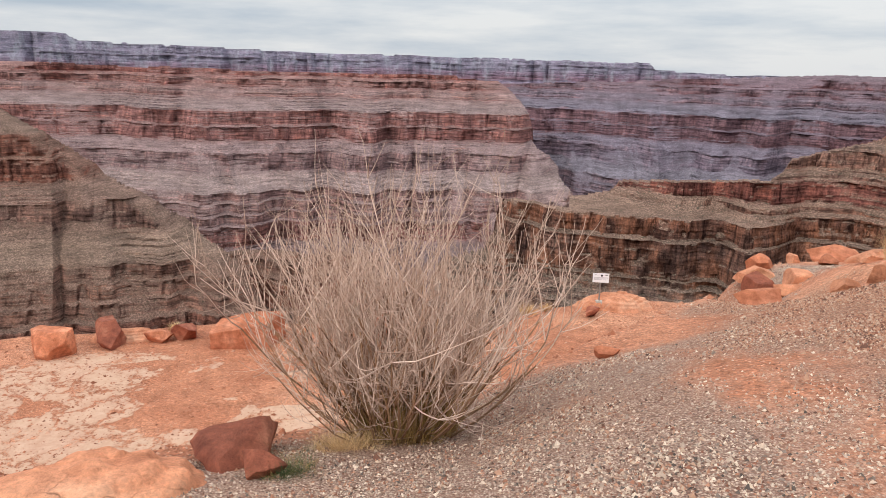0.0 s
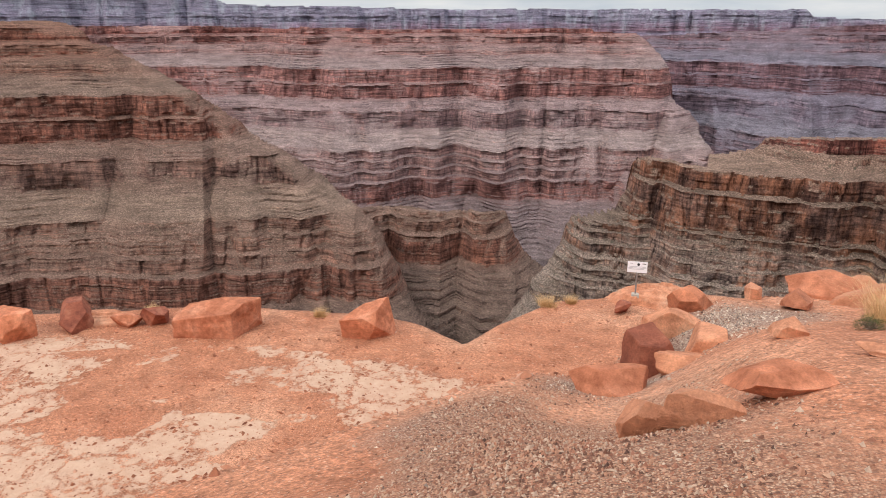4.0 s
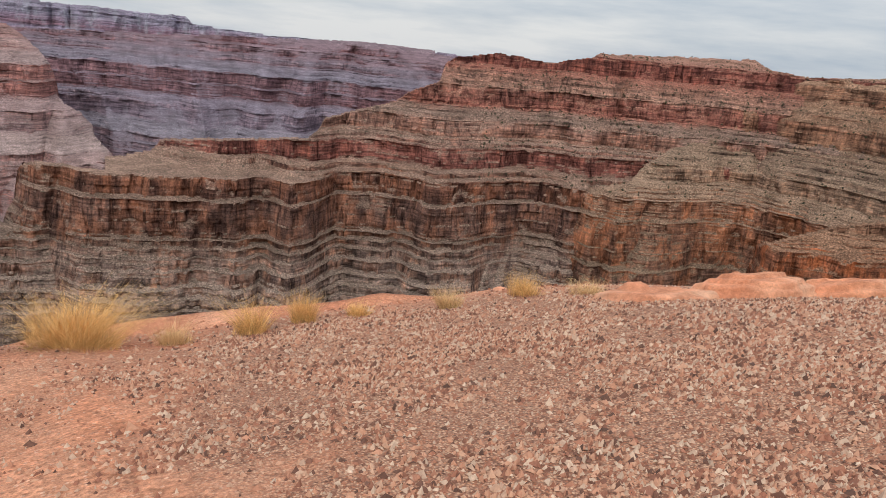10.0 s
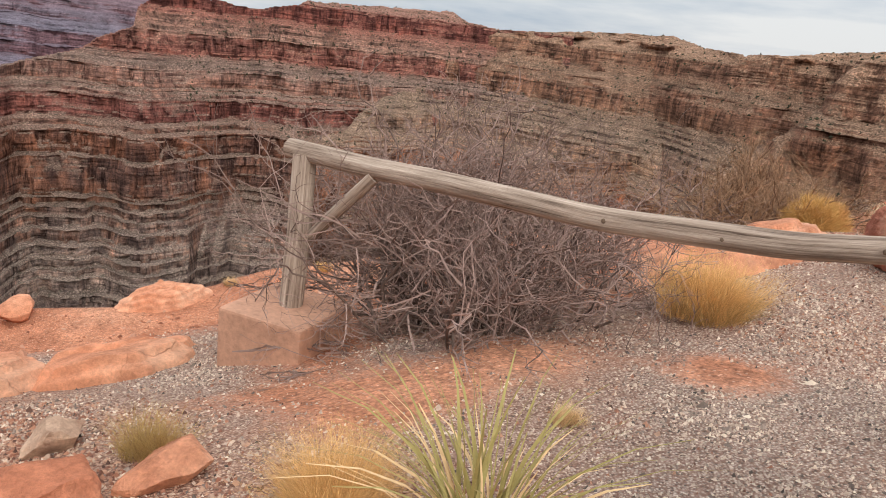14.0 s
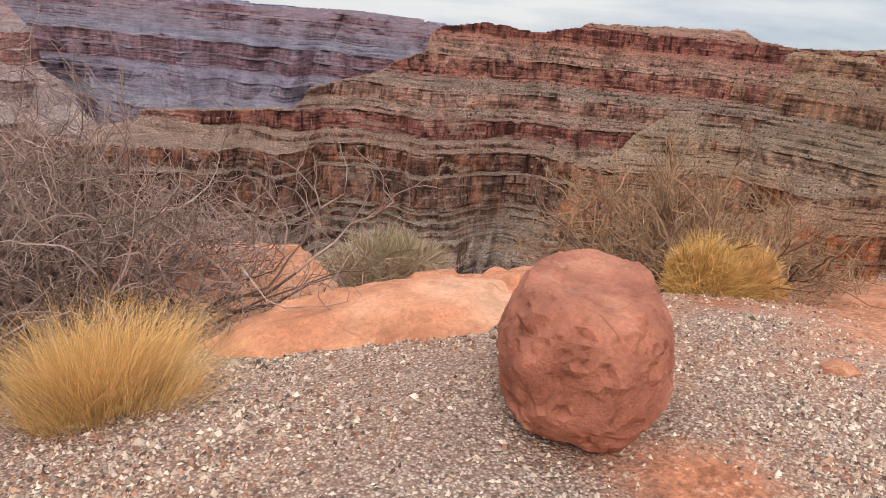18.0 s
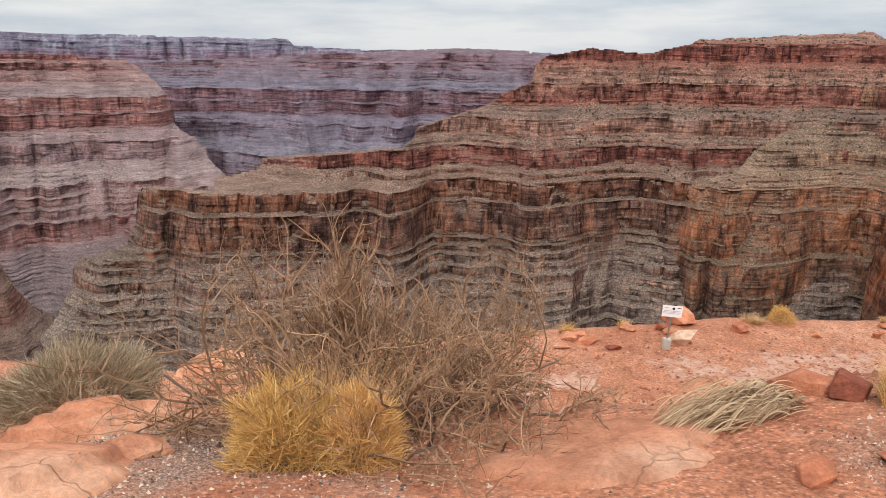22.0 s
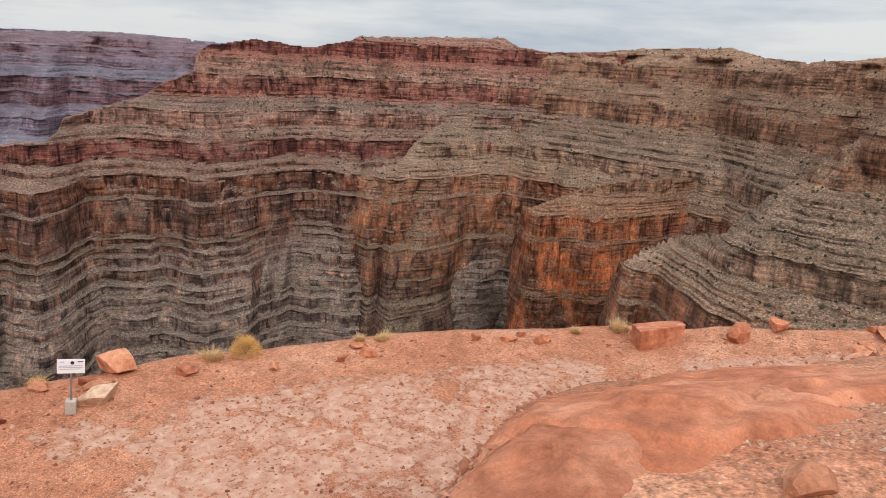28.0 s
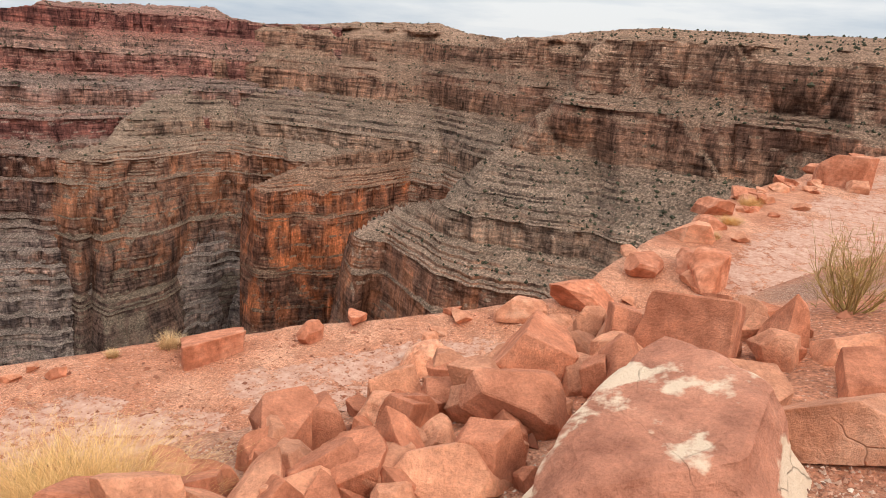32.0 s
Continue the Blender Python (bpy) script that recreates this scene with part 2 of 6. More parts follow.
FAR_ROCK = [(-900, (0.096, 0.08, 0.066)), (-735, (0.132, 0.097, 0.078)), (-722, (0.186, 0.1, 0.072)), (-650, (0.175, 0.097, 0.072)), (-640, (0.216, 0.146, 0.112)), (-606, (0.169, 0.109, 0.083)), (-560, (0.216, 0.144, 0.109)),
            (-528, (0.175, 0.112, 0.086)), (-515, (0.223, 0.178, 0.135)), (-470, (0.204, 0.161, 0.123)), (-460, (0.205, 0.146, 0.117)), (-430, (0.156, 0.109, 0.089)), (-386, (0.205, 0.141, 0.112)), (-345, (0.207, 0.157, 0.124)),
            (-332, (0.186, 0.094, 0.069)), (-276, (0.18, 0.097, 0.072)), (-268, (0.216, 0.117, 0.086)), (-208, (0.199, 0.106, 0.078)), (-200, (0.186, 0.146, 0.116)), (-162, (0.171, 0.126, 0.098)), (-148, (0.199, 0.112, 0.083)),
            (-122, (0.216, 0.158, 0.12)), (-104, (0.192, 0.088, 0.063)), (-76, (0.222, 0.141, 0.103)), (-58, (0.186, 0.082, 0.057)), (-22, (0.205, 0.112, 0.081)), (0, (0.216, 0.146, 0.103))]
FAR_LOOSE = [(-900, (0.111, 0.088, 0.067)), (-735, (0.15, 0.116, 0.089)), (-600, (0.172, 0.129, 0.097)), (-520, (0.202, 0.158, 0.118)), (-470, (0.198, 0.155, 0.114)), (-380, (0.188, 0.144, 0.111)), (-300, (0.183, 0.129, 0.097)),
             (-200, (0.177, 0.137, 0.103)), (-120, (0.177, 0.124, 0.092)), (0, (0.183, 0.113, 0.08))]
MAT_ROCK = strata_material("canyon_rock", NEAR_ROCK, NEAR_LOOSE, (1.55, 1.46, 1.54), orange=0.2, varnish=0.9)
MAT_HEAD = strata_material("canyon_head_rock", HEAD_ROCK, HEAD_LOOSE, (1.46, 1.33, 1.35), orange=0.4, varnish=0.8, grit=1.0)
MAT_ORANGE = strata_material("orange_canyon_rock", HEAD_ROCK, HEAD_LOOSE, (1.42, 1.12, 1.05), orange=0.85, varnish=0.85)
# plateau: streaks are snow, the strong blue tint is painted haze
MAT_MESA_HAZE = strata_material("snowy_hazy_plateau_rock", FAR_ROCK, FAR_LOOSE, (1.55, 2.1, 3.9), 0.4, varnish=0.1, snow=0.3, grit=0.4, spots=0.0)
# spur rock made paler and mauve: haze over the mesa, held in its colour
MAT_FAR_HAZE = strata_material("haze_paled_canyon_rock", FAR_ROCK, FAR_LOOSE, (2.0, 1.9, 2.4), 0.55, varnish=0.6, grit=0.7, spots=0.5)
MAT_SPUR = strata_material("brown_canyon_rock", FAR_ROCK, FAR_LOOSE, (1.5, 1.3, 1.34), 0.65, varnish=0.65, grit=0.8, spots=0.6)
# same beds as the spur; the blue tint is haze put into the rock colour
MAT_BLUE_HAZE = strata_material("blue_haze_canyon_rock", FAR_ROCK, FAR_LOOSE, (1.38, 1.58, 2.5), 0.5, varnish=0.5, grit=0.5, spots=0.3)


def soil_material():
    m, t, b = nodes_of("red_soil_and_sandstone")
    p = place(t)
    big, mid, small = noise_fac(t, 0.35, 4, 0.55, p), noise_fac(t, 2.2, 5, 0.6, p), noise_fac(t, 34, 4, 0.7, p)
    base = ramp(t, big, [(0.32, (0.418, 0.153, 0.079)), (0.5, (0.508, 0.209, 0.113)), (0.68, (0.599, 0.294, 0.175))])
    base = mix(t, 0.85, base, ramp(t, mid, [(0.3, (0.66, 0.62, 0.6)), (0.55, (1.0, 1.0, 1.0)), (0.75, (1.28, 1.3, 1.32))]), "MULTIPLY")
    grain = node(t, "ShaderNodeTexVoronoi", Scale=46.0, Randomness=1.0)
    t.links.new(p, grain.inputs["Vector"])
    gsep = t.nodes.new("ShaderNodeSeparateColor")
    t.links.new(grain.outputs["Color"], gsep.inputs[0])
    crumbs = calc(t, "MULTIPLY", calc(t, "GREATER_THAN", gsep.outputs[1], 0.55), calc(t, "LESS_THAN", grain.outputs["Distance"], 0.42))
    base = mix(t, calc(t, "MULTIPLY", crumbs, 0.75), base, ramp(t, gsep.outputs[0], [(0.0, (0.22, 0.085, 0.05)), (0.5, (0.50, 0.22, 0.13)), (1.0, (0.66, 0.42, 0.30))]))
    base = mix(t, 0.75, base, ramp(t, small, [(0.32, (0.36, 0.34, 0.33)), (0.5, (1, 1, 1)), (0.66, (1.6, 1.6, 1.6))]), "MULTIPLY")
    rub = noise_fac(t, 11, 5, 0.75, p)
    base = mix(t, 0.8, base, ramp(t, rub, [(0.34, (0.6, 0.56, 0.54)), (0.5, (1, 1, 1)), (0.66, (1.3, 1.32, 1.34))]), "MULTIPLY")
    att = t.nodes.new("ShaderNodeAttribute")
    att.attribute_name = "cover"
    kinds = t.nodes.new("ShaderNodeSeparateColor")
    t.links.new(att.outputs["Color"], kinds.inputs[0])
    vo = node(t, "ShaderNodeTexVoronoi", Scale=80.0, Randomness=1.0)
    t.links.new(p, vo.inputs["Vector"])
    tone = t.nodes.new("ShaderNodeSeparateColor")
    t.links.new(vo.outputs["Color"], tone.inputs[0])
    chips = ramp(t, tone.outputs[0], [(0.0, (0.11, 0.06, 0.045)), (0.25, (0.38, 0.18, 0.115)), (0.5, (0.50, 0.30, 0.21)), (0.75, (0.52, 0.37, 0.28)), (1.0, (0.66, 0.50, 0.39))])
    chips = mix(t, 1.0, chips, (1.12, 0.92, 0.78), "MULTIPLY")
    chips = mix(t, kinds.outputs[2], chips, ramp(t, tone.outputs[0], [(0.0, (0.12, 0.09, 0.075)), (0.25, (0.36, 0.27, 0.22)), (0.5, (0.54, 0.42, 0.335)), (0.75, (0.62, 0.49, 0.395)), (1.0, (0.74, 0.615, 0.51))]))
    chips = mix(t, ramp(t, vo.outputs["Distance"], [(0.25, (0, 0, 0)), (0.62, (0.75, 0.75, 0.75))]), chips, (0.24, 0.12, 0.08))
    amount = calc(t, "MULTIPLY", calc(t, "ADD", kinds.outputs[0], calc(t, "MULTIPLY", calc(t, "SUBTRACT", mid, 0.62), 1.4)), 1.5, True)
    col = mix(t, amount, base, chips)
    edge = noise_fac(t, 4.5, 7, 0.75, p)
    bare = calc(t, "MULTIPLY", calc(t, "ADD", kinds.outputs[1], calc(t, "MULTIPLY", calc(t, "SUBTRACT", edge, 0.76), 2.0)), 6.0, True)
    joint = node(t, "ShaderNodeTexVoronoi", Scale=0.85)
    joint.feature = "DISTANCE_TO_EDGE"
    jw = t.nodes.new("ShaderNodeVectorMath")
    jw.operation = "ADD"
    jn = node(t, "ShaderNodeTexNoise", Scale=1.3, Detail=5.0, Roughness=0.65)
    t.links.new(p, jn.inputs["Vector"])
    t.links.new(scaled(t, jn.outputs["Color"], (1.6, 1.6, 1.6)), jw.inputs[0])
    t.links.new(p, jw.inputs[1])
    t.links.new(jw.outputs[0], joint.inputs["Vector"])
    bare = calc(t, "MULTIPLY", bare, ramp(t, calc(t, "ADD", joint.outputs["Distance"], calc(t, "MULTIPLY", calc(t, "SUBTRACT", edge, 0.5), 0.45)), [(0.0, (0, 0, 0)), (0.07, (0.95, 0.95, 0.95))]))
    rockc = ramp(t, noise_fac(t, 5.0, 6, 0.65, p), [(0.3, (0.46, 0.215, 0.135)), (0.5, (0.56, 0.315, 0.22)), (0.7, (0.66, 0.43, 0.315))])
    rockc = mix(t, calc(t, "MULTIPLY", kinds.outputs[2], 0.8), rockc, (0.67, 0.465, 0.32))
    col = mix(t, bare, col, rockc)
    t.links.new(col, b.inputs["Base Color"])
    h = calc(t, "ADD", calc(t, "ADD", calc(t, "MULTIPLY", mid, 1.6), small), calc(t, "MULTIPLY", rub, 1.5))
    h = calc(t, "ADD", h, calc(t, "MULTIPLY", calc(t, "SUBTRACT", 0.6, vo.outputs["Distance"]), calc(t, "MULTIPLY", amount, 0.9)))
    h = calc(t, "ADD", h, calc(t, "MULTIPLY", bare, 0.7))
    h = calc(t, "ADD", h, calc(t, "MULTIPLY", crumbs, 0.8))
    bump(t, b, h, 1.0, 0.016)
    return m


MAT_SOIL = soil_material()


# ---------------------------------------------------------------- helpers for meshes
def interp(x, keys):
    return np.interp(x, [k[0] for k in keys], [k[1] for k in keys])


def hashed(i, j, seed):
    h = np.sin(i * 127.1 + j * 311.7 + seed * 74.7) * 43758.5453
    return h - np.floor(h)


def vnoise(x, y, seed=0):
    """Smooth value noise on arrays, -1 to 1."""
    xi, yi = np.floor(x), np.floor(y)
    fx, fy = x - xi, y - yi
    fx, fy = fx * fx * (3 - 2 * fx), fy * fy * (3 - 2 * fy)
    a = hashed(xi, yi, seed) * (1 - fx) + hashed(xi + 1, yi, seed) * fx
    b = hashed(xi, yi + 1, seed) * (1 - fx) + hashed(xi + 1, yi + 1, seed) * fx
    return 2 * (a * (1 - fy) + b * fy) - 1


def fractal(x, y, seed=0, octaves=5, gain=0.5):
    out, amp, total = 0.0, 1.0, 0.0
    for k in range(octaves):
        out = out + amp * vnoise(x * 2**k + 17.3 * k, y * 2**k - 9.1 * k, seed + k)
        total += amp
        amp *= gain
    return out / total


def grid_mesh(name, co, nu, nv, mat, smooth=False):
    """A sheet from co of shape (nu, nv, 3)."""
    idx = np.arange(nu * nv).reshape(nu, nv)
    q = np.stack([idx[:-1, :-1], idx[1:, :-1], idx[1:, 1:], idx[:-1, 1:]], -1).reshape(-1, 4)
    me = bpy.data.meshes.new(name)
    me.vertices.add(nu * nv)
    me.vertices.foreach_set("co", np.ascontiguousarray(co, dtype=np.float32).ravel())
    me.loops.add(q.size)
    me.loops.foreach_set("vertex_index", q.ravel().astype(np.int32))
    me.polygons.add(len(q))
    me.polygons.foreach_set("loop_start", np.arange(0, q.size, 4, dtype=np.int32))
    me.polygons.foreach_set("use_smooth", np.full(len(q), smooth))
    me.update()
    me.materials.append(mat)
    return me


# ---------------------------------------------------------------- near ground
PATH_Y = [(-30, -6), (-6, -2), (0, 0.0), (2, 2.1), (5, 5.3), (8, 6.4), (12, 6.9), (15, 6.6), (18, 5.4), (22, 4.7), (27, 4.6), (30, 4.2), (33, 2.8), (36, 1.0), (42, -3), (60, -14), (120, -55)]
PATH_Z = [(-30, 0), (2, 0.0), (9, -0.08), (12, 0.05), (15, 0.34), (18, 0.5), (22, 0.68), (26, 0.75), (34, 0.9), (60, 1.5)]
EDGE_Y = [(-30, -1), (-6, 1.5), (-1.5, 4.3), (0, 5.6), (2, 8.0), (3, 9.2), (3.5, 10.1), (4.2, 11.4), (5.2, 12.0), (7, 12.8), (9, 13.6), (12, 13.3), (16, 12.7), (19, 11.4), (22, 10.0), (24, 9.2), (24.8, 8.6), (25.4, 7.9), (26.2, 7.5), (27, 7.4), (29, 6.7), (30.3, 6.1), (31.2, 5.75), (32, 5.95), (32.8, 6.35), (33.6, 6.75), (34.5, 6.7), (37, 5.2), (42, 1.5), (60, -9), (120, -45)]
FALL = [(0, 0), (1, 0.04), (2, 0.17), (3, 0.38), (4, 0.67), (5, 0.99), (6, 1.24), (8, 1.6)]
TOE_Y = [(-30, 10), (-6, 14), (0, 17), (3, 19.5), (8, 22.5), (14, 21), (19, 17), (23, 13), (28, 11.5), (34, 10.5), (38, 8.0), (44, 4.2), (60, -3), (120, -30)]
TERRACE_Z = [(-30, -7), (8, -7.2), (14, -6.4), (20, -5.4), (28, -4.5), (48, -4.3), (55, -3.0), (80, -1.8), (120, -1)]
RIM_Y = [(-60, 0), (-30, 13), (-14, 21.2), (-9.5, 23.2), (-4, 24), (-1.5, 23.5), (0, 22.5), (0.8, 24.2), (2.3, 26.4), (6.6, 28.2), (14, 27), (20, 24.8), (24, 21.6), (28.6, 20.3), (34.5, 19.2),
         (38, 18.0), (43, 15.5), (46.5, 12.8), (48.6, 10.6), (49.6, 8.6), (52.5, 4.8), (56.5, 3.8), (65, 1.4), (78, -4), (120, -30)]


def ground_z(x, y):
    x, y = np.asarray(x, float), np.asarray(y, float)
    d = y - interp(x, PATH_Y)
    bench = interp(x, PATH_Z) - interp(d, FALL) + 0.03 * np.maximum(-d, 0)
    ye, yt = interp(x, EDGE_Y), interp(x, TOE_Y)
    de = ye - interp(x, PATH_Y)
    edge = interp(x, PATH_Z) - interp(de, FALL)
    s = np.clip((y - ye) / np.maximum(yt - ye, 0.5), 0, 1)
    low = edge + (interp(x, TERRACE_Z) - edge) * (1 - (1 - s) ** 1.7) * s * 1.05 / (s + 0.05)
    z = np.where(y < ye, bench, low)
    z = z - 0.34 * np.exp(-((x - 3.85) / 0.7) ** 2 - ((y - 8.4) / 1.0) ** 2) - 0.5 * np.exp(-((x - 3.9) / 0.7) ** 2 - ((y - 10.5) / 1.1) ** 2)
    z = z + 0.32 * np.exp(-((x - 10.0) / 1.9) ** 2 - ((y - 12.4) / 1.7) ** 2)
    z = z + 0.24 * np.exp(-((x - 22.3) / 1.9) ** 2 - ((y - 7.4) / 1.4) ** 2)
    z = z + 0.05 * fractal(x * 0.7, y * 0.7, 3) + 0.12 * fractal(x * 0.16, y * 0.16, 8)
    return z


def rim_wobble(x):
    return interp(x, RIM_Y) + 0.35 * fractal(x * 0.5, x * 0 + 2.2, 21, 4)


gx = np.concatenate([np.linspace(-120, -16, 60, endpoint=False), np.linspace(-16, 58, 520, endpoint=False), np.linspace(58, 120, 90)])
v = np.concatenate([np.linspace(0, 0.25, 24, endpoint=False), np.linspace(0.25, 1, 300)])
X = np.repeat(gx[:, None], len(v), 1)
rim = rim_wobble(gx)[:, None]
Y0 = -60.0 + 0 * rim - np.maximum(gx[:, None] - 40, 0) * 0.8
Y = Y0 + (rim - Y0) * v[None, :]
Z = ground_z(X, Y)
drop = np.array([(0.05, -0.25), (0.1, -0.8), (0.0, -2.0), (0.4, -5), (0.2, -11), (2.5, -14), (3, -30), (9, -36), (10, -90)])
Xs = np.repeat(gx[:, None], len(drop), 1)
Ys = rim + drop[None, :, 0] + 0.25 * fractal(Xs * 0.8, drop[None, :, 1] * 0.7 + Xs * 0, 31, 4)
Zs = Z[:, -1:] + drop[None, :, 1]
co = np.stack([np.concatenate([X, Xs], 1), np.concatenate([Y, Ys], 1), np.concatenate([Z, Zs], 1)], -1)
ground = new("ground", grid_mesh("ground", co, co.shape[0], co.shape[1], MAT_SOIL, True))
tagged(ground, "red sandstone rim with loose soil above the canyon", "ground", kind="structure")


# ---------------------------------------------------------------- canyon walls
# level of a bed, and how far it lies behind (+) or before (-) the lip of the main cliff
NEAR = [(60, 470), (30, 330), (22, 186), (-16, 176), (-22, 158), (-30, 152), (-54, 140), (-58, 132), (-94, 122), (-97, 116), (-118, 80), (-121, 76), (-150, 70), (-154, 62), (-172, 38), (-204, 34), (-229, 0), (-262, -4), (-268, -14), (-325, -22),
        (-329, -30), (-338, -31), (-343, -41), (-353, -42), (-356, -49), (-369, -51), (-375, -65), (-393, -67), (-399, -79), (-410, -81), (-415, -92), (-426, -93), (-430, -101), (-439, -102), (-443, -110), (-462, -112), (-468, -125), (-486, -128), (-492, -141), (-503, -142), (-507, -151), (-522, -153), (-528, -165), (-547, -167), (-560, -179)]
HEAD = [(60, 700), (34, 340), (26, 236), (-38, 218), (-52, 176), (-108, 165), (-170, 64), (-198, 56), (-229, 0), (-262, -4), (-268, -10), (-345, -20), (-352, -28), (-440, -40), (-470, -70), (-560, -120)]
FAR = [(40, 900), (-6, 340), (-22, 300), (-60, 288), (-75, 250), (-105, 238), (-120, 200), (-150, 184), (-160, 152), (-203, 14), (-207, 0), (-270, -10), (-276, -24), (-335, -36), (-342, -52), (-378, -120), (-384, -126), (-462, -146), (-470, -168),
       (-520, -290), (-526, -296), (-560, -306), (-566, -326), (-600, -342), (-606, -366), (-640, -376), (-646, -400), (-725, -420), (-735, -446), (-800, -560), (-900, -760)]
PLATEAU = [(260, 110), (60, 80), (20, 60), (-200, 0)]
SURFACES = {}


def stairs(z, period, tread):
    """Turns a smooth rise into risers and treads."""
    u = z / period
    k = np.floor(u)
    return (k + np.clip((u - k - (1 - tread)) / tread, 0, 1)) * period


def ledged(profile, rise, thick, seed, low, high):
    """Rows down a profile: level, setback with ledges, setback without, and how steep the bed is."""
    r = random.Random(seed)
    rows = []
    for (z1, s1), (z2, s2) in zip(profile, profile[1:]):
        dz, ds = z1 - z2, s1 - s2
        steep = ds / dz < 0.5
        u = 0.0
        while u < dz - 0.01:
            h = min(dz - u, thick * r.uniform(0.4, 1.7))
            if dz - u - h < 0.3 * thick:
                h = dz - u
            kick = r.uniform(0.2, 1.0) * (0.32 if steep else 0.0) * thick
            n = max(2, int(math.hypot(h, 0.12 * h * ds / dz) / rise))
            for k in range(n):
                v_ = k / n
                # upper part of a course is the tread, the rest is the riser
                w = min(v_ / 0.42, 1) * 0.92 + max((v_ - 0.42) / 0.58, 0) * 0.08 if not steep else v_
                step = kick * (0.5 - abs(v_ - 0.5)) if steep else 0
                rows.append((z1 - u - v_ * h, s1 - ds * (u + w * h) / dz - step, s1 - ds * (u + v_ * h) / dz, 1.0 if steep else 0.0))
            u += h
    rows.append((profile[-1][0], profile[-1][1], profile[-1][1], 0.0))
    a = np.array(rows)
    return a[(a[:, 0] <= high) & (a[:, 0] >= low)]


def canyon_wall(name, az0, az1, step, lip, profile, sky, left=None, right=None, seed=1, bays=30.0, bay=150.0, flute=1.0, rise=2.4, thick=9.0, mat=None, label="", low=-560, high=60, bench=None, spread=1.0, cover=1.0, nose=70.0, firm=(), wear=-0.1):
    """A wall of level beds round the viewpoint: lip is the distance of its main cliff, sky the slope at which it is cut off against the sky."""
    rows = ledged(profile, rise, thick, seed, low, high)
    az = np.arange(az0, az1 + step, step)
    A = np.repeat(az[:, None], len(rows), 1)
    Zb, s_ledge, s_even, cliff = (np.repeat(rows[None, :, k], len(az), 0) for k in range(4))
    base = interp(az, lip)[:, None]
    mean = float(base.mean())
    k = max(mean / 1300.0, 0.7)
    M = np.radians(A) * mean / k
    zk = Zb / k
    # talus cones bury the ledges in places
    bury = np.clip(0.5 + 1.7 * fractal(M / 70 + zk * 0.05, zk / 75, seed + 3, 4), 0, 1) * (1 - cliff) * cover
    s = s_ledge * (1 - 0.6 * bury) + s_even * 0.6 * bury
    # in places a whole cliff band weathers back to a slope
    half = 20.0 * k
    zp, sp = [-p[0] for p in profile], [p[1] for p in profile]
    worn_s = sum(np.interp(-(Zb + half * q), zp, sp) for q in (-1, -0.6, -0.2, 0.2, 0.6, 1)) / 6
    worn = np.clip(wear + 2.6 * fractal(M / 95, zk / 55, seed + 41, 3), 0, 1)
    for lo_, hi_ in firm:
        worn = worn * np.where((Zb > lo_) & (Zb < hi_), 0.0, 1.0)
    s = (s * (1 - worn) + worn_s * worn) * spread
    cliff = cliff * (1 - 0.7 * worn)
    warp = 25 * vnoise(M / 140, zk / 220, seed + 5)
    big = fractal((M + warp) / (2.3 * bay), zk / 600, seed + 7, 3, 0.45)
    gully = np.abs(fractal((M + warp) / bay, zk / 420 + 3, seed + 9, 3, 0.5))
    cut = bays * k * (1.2 * big + 1.7 * np.maximum(0.32 - gully, 0) / 0.32 - 0.5)
    cut = cut + 0.36 * bays * k * fractal((M + warp) / (0.28 * bay), zk / 130, seed + 11, 4, 0.55)
    # bays in the upper beds do not always follow those below
    cut = cut + 0.5 * bays * k * np.clip((Zb + 180 * k) / (70 * k), 0, 1) * fractal(M / (0.8 * bay), zk / 90, seed + 13, 3)
    block = np.floor(zk / 17.0) * 5.3
    joints = 8.0 * np.abs(fractal(M / 20, block + zk * 0.01, seed + 17, 3)) + 7.0 * np.maximum(0.22 - np.abs(fractal(M / 34, zk / 90, seed + 19, 2)), 0) / 0.22 + 3.0 * fractal(M / 7, block, seed + 21, 2)
    runnel = 3.0 * fractal(M / 11, zk / 40, seed + 23, 3) + 4.5 * fractal(M / 28, zk / 60, seed + 25, 3)
    D = base + s + cut + flute * k**0.7 * (cliff * joints + (1 - cliff) * runnel)
    if bench:
        D = D + interp(az, bench)[:, None] * np.clip((Zb + 229) / 3.0, 0, 1)
    gone, near_end = 0 * A, 0 * A
    for table, way in ((left, -1), (right, 1)):
        if table:
            end = interp(-Zb, [(-a, b) for a, b in table]) + 0.35 * fractal(zk * 0.05, zk * 0, seed + 51, 4)
            gone = gone + np.maximum(way * (A - end), 0)
            near_end = np.maximum(near_end, np.clip(1 - way * (end - A) / 2.2, 0, 0.995))
    D = D + nose * k * (1 - np.sqrt(1 - near_end**2)) + gone * 0.3 * base
    D = np.minimum(D, 4930)
    Z = Zb + k * (2.2 * fractal(A * 0.35, A * 0, seed + 31, 3) + (1 - cliff) * (1.5 * fractal(M / 9, D / 9, seed + 33, 3)))
    # the crest, with its caps and broken edges
    E_ = interp(az, sky) + 0.0016 * fractal(az * 1.7, az * 0, seed + 35, 4) * min(1.0, 1300.0 / mean)
    over = (Z - 1.9) / D > E_[:, None]
    first = np.array([np.nonzero(~o)[0][0] if (~o).any() else len(o) - 1 for o in over])
    crest = Z[np.arange(len(az)), first][:, None]
    lip_d = D[np.arange(len(az)), first][:, None]
    above = np.arange(len(rows))[None, :] < first[:, None]
    Z = np.where(above, crest - 0.002 * (D - lip_d), Z) - gone * 230 * k
